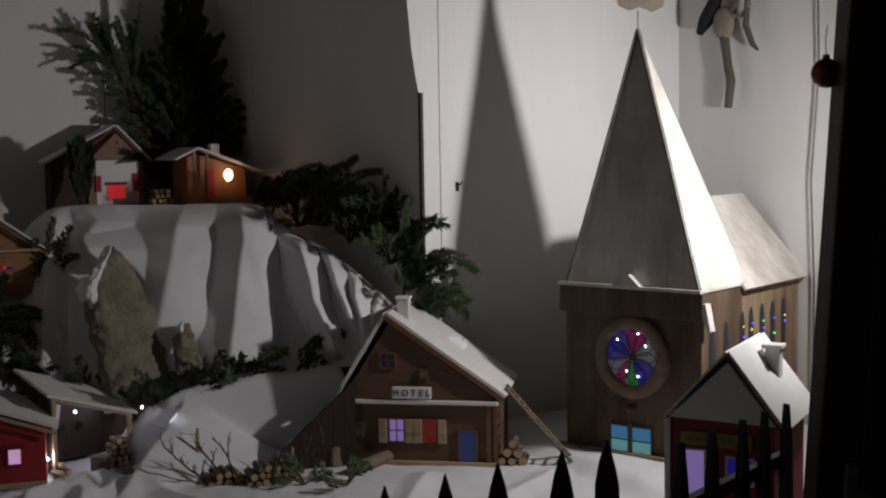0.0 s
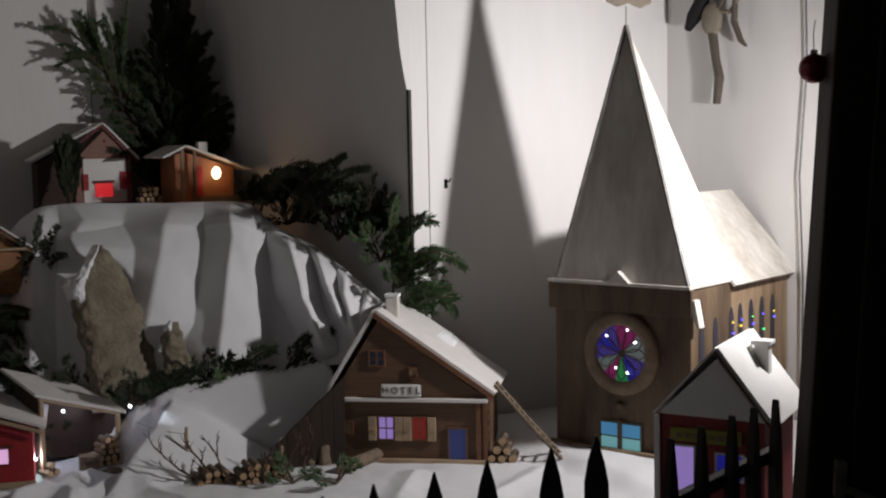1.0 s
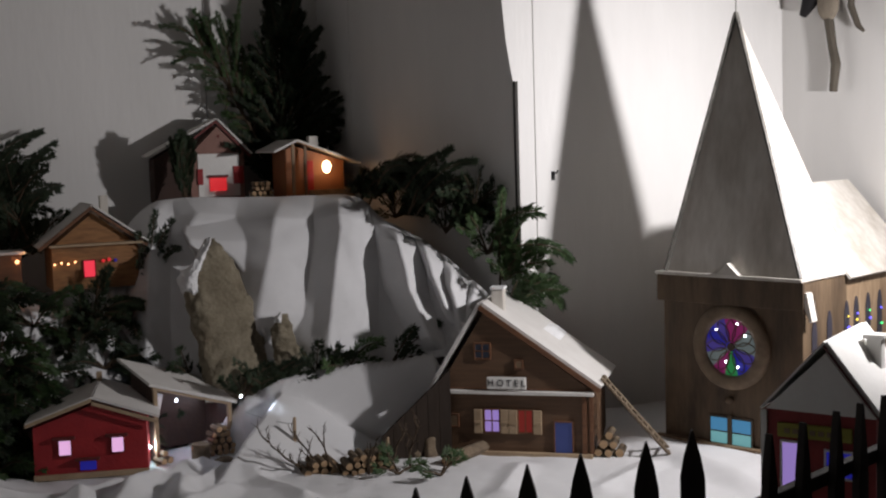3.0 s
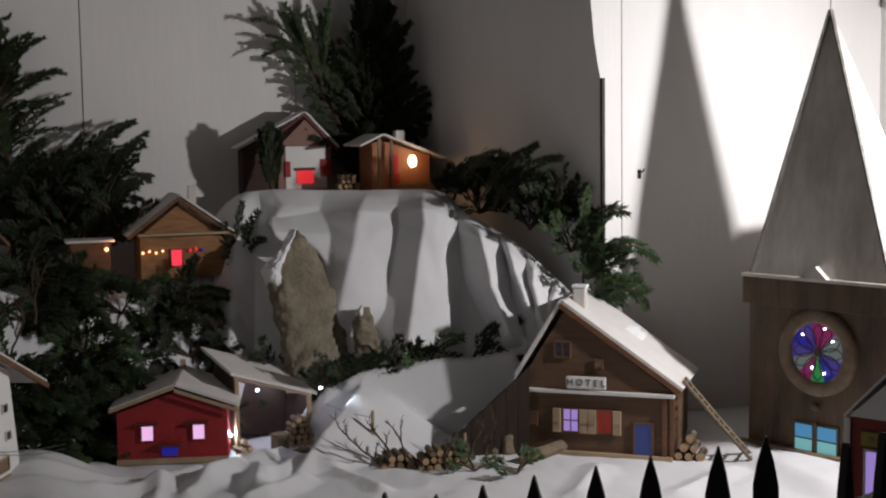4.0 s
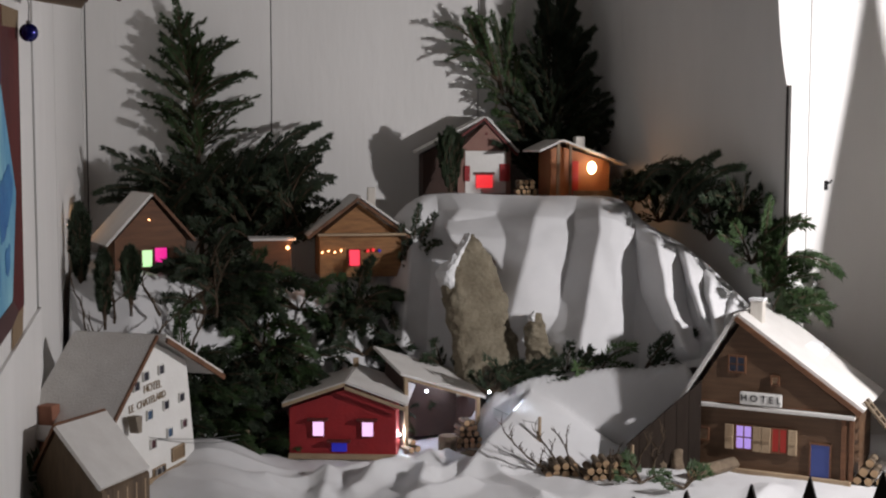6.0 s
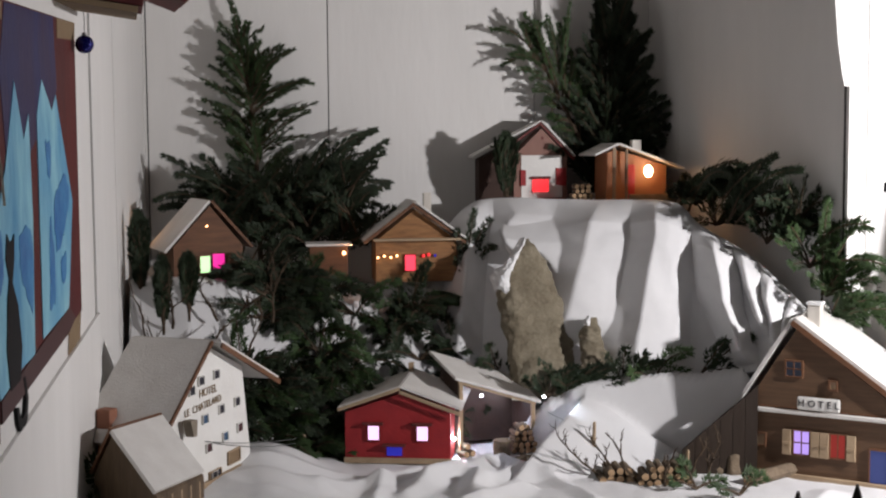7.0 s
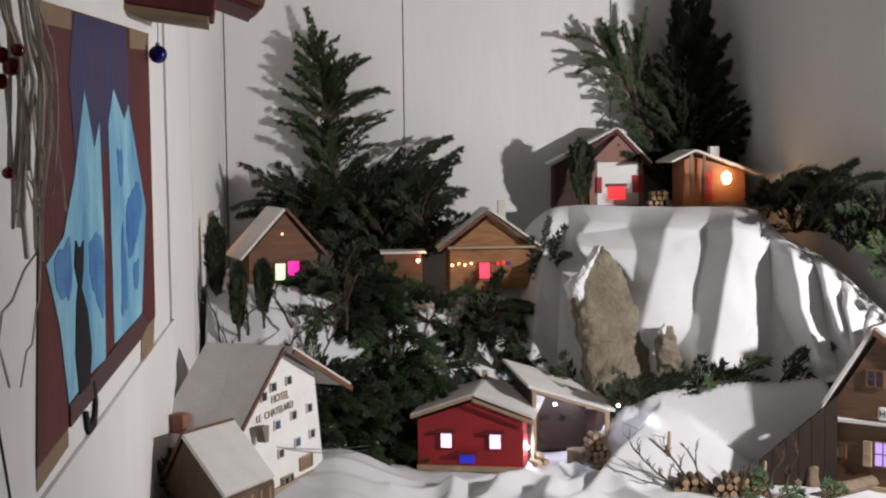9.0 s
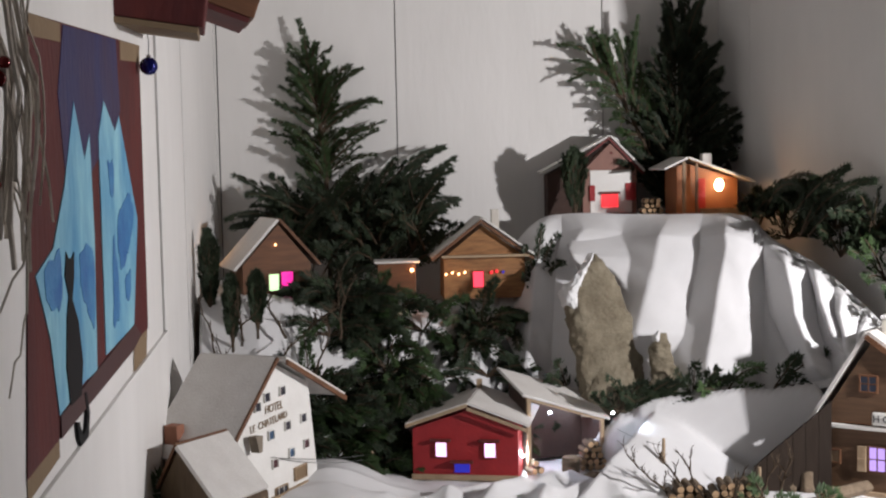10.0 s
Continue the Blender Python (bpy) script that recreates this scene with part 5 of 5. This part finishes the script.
# ---- logs, stumps, posts ----
def log_bm(length, r, seed):
    rr = random.Random(seed)
    n = 9
    bm = bmesh.new()
    rings = []
    for i in range(5):
        rings.append([bm.verts.new((r * (1 + 0.08 * math.sin(k * 2.1 + seed)) * math.cos(k * math.tau / n), length * (i / 4), r * (1 + 0.08 * rr.uniform(-1, 1)) * math.sin(k * math.tau / n))) for k in range(n)])
    for a, b in zip(rings, rings[1:]):
        for k in range(n):
            bm.faces.new((a[k], a[(k + 1) % n], b[(k + 1) % n], b[k]))
    bm.faces.new(rings[-1])
    return bm, rings


def log(root, m, length, r, seed):
    bm, rings = log_bm(length, r, seed)
    ob = part("log", bm, M_BARK, root)
    ob.matrix_basis = m
    bm = bmesh.new()
    for y in (-0.0004,):
        vs = [bm.verts.new((r * 0.9 * math.cos(k * math.tau / 12), y, r * 0.9 * math.sin(k * math.tau / 12))) for k in range(12)]
        bm.faces.new(vs if y > 0 else vs[::-1])
    part("cut_end", bm, M_CUT, ob, "pale cut end")
    return ob


def pile(name, m, rows, r, length, seed, label):
    root = thing(name, m, label, "wood pile")
    rr = random.Random(seed)
    z = r
    for j, cnt in enumerate(rows):
        for i in range(cnt):
            q = r * rr.uniform(0.8, 1.05)
            log(root, pose((i - (cnt - 1) / 2) * r * 2.05 + rr.uniform(-1, 1) * r * 0.2, rr.uniform(-0.004, 0.004), z), length, q, seed + j * 10 + i)
        z += r * 1.75
    return root


pile("firewood_pile", pose(0.615, 2.062, 0.948, 0, 0, 10), (4, 4, 3, 3, 2), 0.0062, 0.03, 400, "stack of pale round firewood in the open shed")
pile("firewood_pile", pose(0.507, 2.045, 0.948, 0, 0, 20), (2, 1), 0.0075, 0.03, 420, "few cut logs at the corner of the shed")
pile("firewood_pile", pose(1.224, 1.690, 0.944, 0, 0, -39), (3, 2, 1), 0.0088, 0.045, 440, "stack of round logs leaning by the hotel")
pile("firewood_pile", pose(0.805, 1.80, 0.945, 0, 0, -8), (7, 6, 4), 0.0068, 0.05, 460, "pile of thin cut logs in the snow")
pile("firewood_pile", pose(0.735, 1.835, 0.945, 0, 0, -4), (5, 3), 0.0075, 0.05, 480, "pile of thin cut logs beside a bare twig")
pile("firewood_pile", pose(0.826, 2.445, 1.401, 0, 0, 0), (4, 4, 3, 3), 0.0058, 0.03, 500, "stack of firewood between the hill houses")
stump = thing("tree_stump", pose(0.570, 2.046, 0.946), "pale round tree stump in front of the shed", "stump")
ob = log(stump, pose(0, 0, 0, 90, 0, 0), 0.034, 0.017, 520)
for k, (x, y, r, h) in enumerate(((0.888, 1.885, 0.018, 0.030), (0.925, 1.872, 0.016, 0.022), (0.948, 1.862, 0.015, 0.042), (0.605, 2.02, 0.02, 0.012))):
    st = thing("wood_chunk", pose(x, y, 0.944), "rough brown chunk of bark and wood on the snow", "wood chunk")
    bm = bmesh.new()
    bmesh.ops.create_icosphere(bm, subdivisions=3, radius=1.0)
    for v in bm.verts:
        q = 1 + 0.35 * noise.fractal(v.co * 2 + Vector((k, 0, 0)), 1.0, 2.0, 3)
        v.co = Vector((v.co.x * r * q, v.co.y * r * 0.8 * q, max(0, v.co.z) * h * q))
    part("body", bm, M_BARK, st, smooth=True)
bl = thing("fallen_log", pose(0.985, 1.80, 0.958, 0, 0, -60), "long dark brown log lying before the hotel", "log")
log(bl, pose(0, -0.05, 0, 0, 0, 0), 0.15, 0.012, 530)
for x, y, h in ((0.201, 2.045, 0.040), (0.715, 1.935, 0.046), (0.858, 1.845, 0.050)):
    pst = thing("toy_post", pose(x, y, ground(x, y) - 0.004), "thin brown wooden post holding a fine wire", "post")
    part("shaft", tube_bm([(0, 0, 0), (0.001, 0, h)], [0.0036, 0.003], 7), M_TRIM, pst)


def wire(points, r, label, material=M_CABLE, name="wire", sag=0.0):
    pts = []
    for a, b in zip(points, points[1:]):
        a, b = Vector(a), Vector(b)
        for i in range(10):
            t = i / 10
            pts.append(a.lerp(b, t) - Vector((0, 0, sag * 4 * t * (1 - t))))
    pts.append(Vector(points[-1]))
    return tagged(finish(tube_bm(pts, r, 5), name, material), label, "wire")


wire([(0.04, 1.715, 1.075), (0.201, 2.045, 1.000)], 0.0005, "fine grey wire from the white hotel to a post", sag=0.006)
wire([(0.05, 1.735, 1.068), (0.201, 2.045, 0.992)], 0.0005, "fine grey wire from the white hotel to a post", sag=0.008)
wire([(0.655, 2.04, 1.03), (0.715, 1.935, 1.020)], 0.0005, "fine grey wire from the diode to a post", sag=0.004)
# diodes
for p in ((0.537, 2.083, 1.057), (0.650, 2.050, 1.058), (0.484, 2.076, 0.978)):
    d = thing("white_diode", pose(*p), "tiny bright white diode on a thin lead", "diode")
    part("bulb", ball_bm((0, 0, 0), 0.0028, sub=2), G_WHITE, d)
    part("lead", tube_bm([(0, 0.002, 0), (0.004, 0.012, 0.004), (0.01, 0.02, -0.012)], 0.0005, 5), M_WIRE, d)

# ladder against the hotel
ladder = thing("toy_ladder", pose(0, 0, 0), "twig ladder leaning against the hotel's eave", "ladder")
la, lb = Vector((1.232, 1.722, 1.086)), Vector((1.318, 1.622, 0.947))
across = Vector((0.62, 0.78, 0)).normalized() * 0.014
for s in (-1, 1):
    part("rail", tube_bm([la + across * s, la.lerp(lb, 0.5) + across * s + Vector((0, 0, -0.002)), lb + across * s], 0.0034, 6), M_BARK, ladder)
for i in range(13):
    c = la.lerp(lb, 0.04 + i / 13.6)
    part("rung", tube_bm([c - across * 1.35, c + across * 1.35], 0.0022, 6), M_BARK, ladder)

# ---- the painted window on the left wall ----
mural = thing("wall_mural", pose(LEFT, 0, 0), "painted window with dark red curtains and icy blue peaks", "mural")


def paint(name, pts, level, material, label=""):
    """A flat painted area on the wall: (y, z) points, laid as a thin coat at its level."""
    bm = bmesh.new()
    a = [bm.verts.new((0.0012 + 0.0006 * level, y, z)) for y, z in pts]
    b = [bm.verts.new((0.0009, y, z)) for y, z in pts]
    bm.faces.new(a)
    for i in range(len(pts)):
        bm.faces.new((a[i], b[i], b[(i + 1) % len(pts)], a[(i + 1) % len(pts)]))
    return part(name, bm, material, mural, label)


paint("curtain", [(0.942, 1.666), (1.579, 1.698), (1.572, 1.30), (1.452, 1.294), (1.003, 1.282), (1.0, 1.262), (0.873, 1.253)], 1, M_PAINTRED, "dark red painted curtains")
paint("base", [(0.874, 1.262), (1.002, 1.270), (1.001, 1.244), (0.874, 1.232)], 0, M_KRAFT, "bare tan board edge")
paint("base", [(1.455, 1.300), (1.571, 1.306), (1.552, 1.262), (1.443, 1.257)], 0, M_KRAFT, "bare tan board edge")
paint("base", [(0.942, 1.666), (1.072, 1.671), (1.070, 1.652), (0.939, 1.645)], 2, M_KRAFT, "bare tan board edge")
paint("base", [(1.42, 1.689), (1.579, 1.698), (1.574, 1.674), (1.42, 1.664)], 2, M_KRAFT, "bare tan board edge")
paint("night_sky", [(1.085, 1.671), (1.39, 1.687), (1.405, 1.60), (1.36, 1.57), (1.29, 1.55), (1.2, 1.52), (1.11, 1.50), (1.075, 1.50), (1.05, 1.60)], 2, M_PAINTBLUE, "night blue painted sky")
paint("ice_pane", [(1.121, 1.595), (1.165, 1.535), (1.198, 1.563), (1.205, 1.448), (1.192, 1.299), (1.126, 1.298), (1.001, 1.285), (0.974, 1.364), (0.927, 1.427), (1.001, 1.448), (1.061, 1.507)], 3, M_ICE, "light blue painted icy peak")
paint("ice_pane", [(1.290, 1.605), (1.358, 1.571), (1.390, 1.592), (1.506, 1.457), (1.448, 1.319), (1.248, 1.308), (1.250, 1.458), (1.251, 1.563)], 3, M_ICE, "light blue painted icy peak")
paint("sill", [(1.003, 1.284), (1.192, 1.300), (1.45, 1.320), (1.50, 1.30), (1.44, 1.288), (1.003, 1.262)], 4, mat("dark_sill_paint", (0.07, 0.03, 0.03), 0.6, scale=20), "dark painted sill")
for pts in ([(0.96, 1.43), (1.02, 1.44), (1.03, 1.40), (1.0, 1.385), (0.965, 1.40)], [(1.12, 1.435), (1.19, 1.43), (1.185, 1.35), (1.15, 1.37), (1.125, 1.39)], [(1.30, 1.535), (1.33, 1.53), (1.335, 1.50), (1.31, 1.495)],
            [(1.36, 1.47), (1.44, 1.49), (1.47, 1.46), (1.42, 1.42), (1.37, 1.40), (1.35, 1.43)], [(1.31, 1.42), (1.325, 1.44), (1.345, 1.37), (1.335, 1.34), (1.30, 1.335), (1.305, 1.37)], [(1.39, 1.385), (1.43, 1.395), (1.43, 1.365), (1.40, 1.36)]):
    loop, n = [], len(pts)
    for i in range(n):
        p0, p1, p2, p3 = (Vector(pts[(i + j) % n]) for j in (-1, 0, 1, 2))
        for j in range(6):
            f = j / 6
            q = 0.5 * ((2 * p1) + (p2 - p0) * f + (2 * p0 - 5 * p1 + 4 * p2 - p3) * f * f + (3 * p1 - p0 - 3 * p2 + p3) * f ** 3)
            w = 0.010 * noise.noise(Vector((q.x * 60, q.y * 90, 1.5)))
            loop.append((q.x + 0.6 * w, q.y + w))
    paint("brush_mark", loop, 4, M_ICE2)
paint("dark_figure", [(1.052, 1.441), (1.061, 1.434), (1.077, 1.433), (1.089, 1.439), (1.084, 1.413), (1.072, 1.391), (1.098, 1.365), (1.112, 1.321), (1.099, 1.288), (1.046, 1.286), (1.034, 1.327), (1.045, 1.377), (1.057, 1.396), (1.042, 1.417)], 5, M_BLACK, "plain dark painted shape")
paint("dark_figure", [(1.124, 1.287), (1.137, 1.262), (1.127, 1.240), (1.099, 1.228), (1.078, 1.245), (1.072, 1.264), (1.084, 1.262), (1.091, 1.250), (1.102, 1.245), (1.116, 1.25), (1.124, 1.263), (1.113, 1.287)], 5, M_BLACK, "plain dark painted curl")

# blue and red balls
ball = thing("glass_ball", pose(-0.102, 1.555, 1.667), "shiny dark blue glass ball hung on a thread", "bauble")
part("ball", ball_bm((0, 0, 0), 0.0125, sub=4), M_BBALL, ball, smooth=True)
part("cap", tube_bm([(0, 0, 0.0115), (0, 0, 0.0155)], 0.003, 10), M_LEAD, ball)
part("thread", tube_bm([(0, 0, 0.0155), (0.001, 0, 0.035), (-0.003, 0, 0.062)], 0.0006, 5), M_CABLE, ball)
ball = thing("glass_ball", pose(1.099, 0.828, 1.604), "red glass ball hung on the dark post", "bauble")
part("ball", ball_bm((0, 0, 0), 0.017, sub=4), M_RBALL, ball, smooth=True)
part("cap", tube_bm([(0, 0, 0.016), (0, 0, 0.021)], 0.004, 10), M_LEAD, ball)
part("thread", tube_bm([(0, 0, 0.021), (0.003, 0.004, 0.04), (0.006, 0.004, 0.055)], 0.0006, 5), M_CABLE, ball)
# brown beams that end above the mural
for k, (m, sz, mt) in enumerate(((pose(-0.075, 1.50, 1.742, 3, 8, 6), (0.060, 0.10, 0.026), M_KRAFT), (pose(0.0, 1.72, 1.775, 0, 20, 10), (0.036, 0.07, 0.022), M_PAINTRED))):
    bx = thing("beam_end", m, "rough brown painted board end fixed near the ceiling", "board")
    part("board", box_bm(-sz[0] if k == 0 else -0.115, -sz[1], -sz[2], sz[0], sz[1], sz[2], 0.002), M_PAINTRED if k == 0 else M_WOOD, bx)
    part("underside", box_bm(-sz[0] - 0.002, -sz[1] - 0.002, -sz[2] - 0.009, sz[0] - 0.006, sz[1], -sz[2] - 0.001, 0.001), mt, bx)

# hanging raffia with red beads near the opening
raf = thing("raffia_garland", pose(-0.085, 0.72, 0), "hanging bundle of pale raffia with red beads", "garland")
rr = random.Random(77)
for k in range(22):
    x, y = rr.uniform(-0.010, 0.020), rr.uniform(-0.02, 0.02)
    ph, am, end = rr.uniform(0, 6), rr.uniform(0.002, 0.008), rr.uniform(1.44, 1.52)
    pts = [(x + am * math.sin(ph + i * 0.9) + (0.006 if i > 6 else 0), y + am * math.cos(ph + i * 1.1), 1.80 - (1.80 - end) * i / 11) for i in range(12)]
    part("strand", tube_bm(pts, [rr.uniform(0.0008, 0.0022)] * 12, 5), M_RAFFIA, raf)
for k in range(4):
    a = rr.uniform(0.5, 1.2)
    pts = [(0.018 * math.sin(i * 0.5 * a) - 0.004, 0.01 * math.cos(i * 0.6), 1.52 - 0.017 * i + 0.0012 * i * (i % 2)) for i in range(11)]
    part("strand", tube_bm(pts, 0.0008, 5), M_RAFFIA, raf)
for p, r in (((-0.006, -0.02, 1.597), 0.006), ((0.002, -0.024, 1.588), 0.0065), ((-0.008, -0.018, 1.578), 0.006), ((-0.004, -0.02, 1.512), 0.0045), ((0.006, -0.02, 1.600), 0.005)):
    part("bead", ball_bm(p, r, sub=3), M_RBALL, raf, "glossy red bead", smooth=True)
wire([(-0.118, 0.735, 1.36), (-0.110, 0.735, 1.30), (-0.100, 0.735, 1.22), (-0.100, 0.735, 1.0)], 0.0012, "black cable hanging before the mural", M_WIRE, "cable")

# hanging wooden figure, cable and lamp shade on the right wall
fig = thing("driftwood_ornament", pose(1.826, 1.80, 1.77, 0, 0, -90), "driftwood and wool ornament hanging on the white wall", "ornament")
part("body", ball_bm((0.0, 0.0, 0.0), 0.030, (0.95, 0.45, 1.15), 3), M_GREYBEIGE, fig, smooth=True)
part("head", tube_bm([(-0.075, 0, -0.015), (-0.055, 0, 0.01), (-0.035, 0, 0.03), (-0.02, 0, 0.06)], [0.008, 0.016, 0.018, 0.012], 9), M_BLACK, fig, smooth=True)
part("leg", tube_bm([(0.002, 0, -0.03), (0.012, 0, -0.085), (0.022, 0, -0.12), (0.014, 0, -0.175)], [0.010, 0.009, 0.010, 0.008], 8), M_GREYWOOD, fig)
part("loop", tube_bm([(0.02, 0, 0.02), (0.05, 0, 0.06), (0.07, 0, 0.045), (0.065, 0, -0.01), (0.085, 0, -0.05), (0.10, 0, -0.062)], [0.005, 0.005, 0.006, 0.007, 0.006, 0.003], 8), M_GREYWOOD, fig)
part("loop", tube_bm([(0.02, 0, 0.015), (0.05, 0, 0.01), (0.075, 0, 0.03), (0.06, 0, 0.065), (0.03, 0, 0.06)], 0.0045, 7), M_GREYBEIGE, fig)
part("cord", tube_bm([(0.0, 0, 0.03), (0.0, 0, 0.25)], 0.0015, 5), M_CABLE, fig)
wire([(1.838, 1.545, 2.3), (1.838, 1.552, 1.80), (1.838, 1.548, 1.66), (1.838, 1.566, 1.45), (1.838, 1.556, 1.25), (1.838, 1.556, 1.0)], 0.0022, "thin grey cable hanging down a white wall", M_CABLE, "cable")
star = thing("paper_star", pose(1.468, 1.625, 1.766), "ragged pale paper star on the tip of the spire", "ornament")
bm = prism_bm([(-0.04, 0.01), (-0.02, 0.0), (0.0, 0.006), (0.02, -0.004), (0.04, 0.004), (0.045, 0.03), (0.0, 0.05), (-0.045, 0.03)], 0.004)
part("paper", bm, M_GREYBEIGE, star).matrix_basis = pose(0, 0, 0, 0, 0, -38)

GROUPS = {"cypress_bough": "cypress boughs of the village", "cypress_tree": "standing cypress boughs", "firewood_pile": "firewood piles", "bare_twig": "bare twigs", "wood_chunk": "chunks of bark",
          "toy_post": "wire posts", "standing_stone": "standing stones", "white_diode": "white diodes", "glass_ball": "glass balls", "toy_chalet": "model chalets", "wire": "fine wires"}
for ob in list(bpy.data.objects):
    kind_name = ob.name.split(".")[0]
    if ob.parent is None and kind_name in GROUPS:
        tagged(ob, group=GROUPS[kind_name])
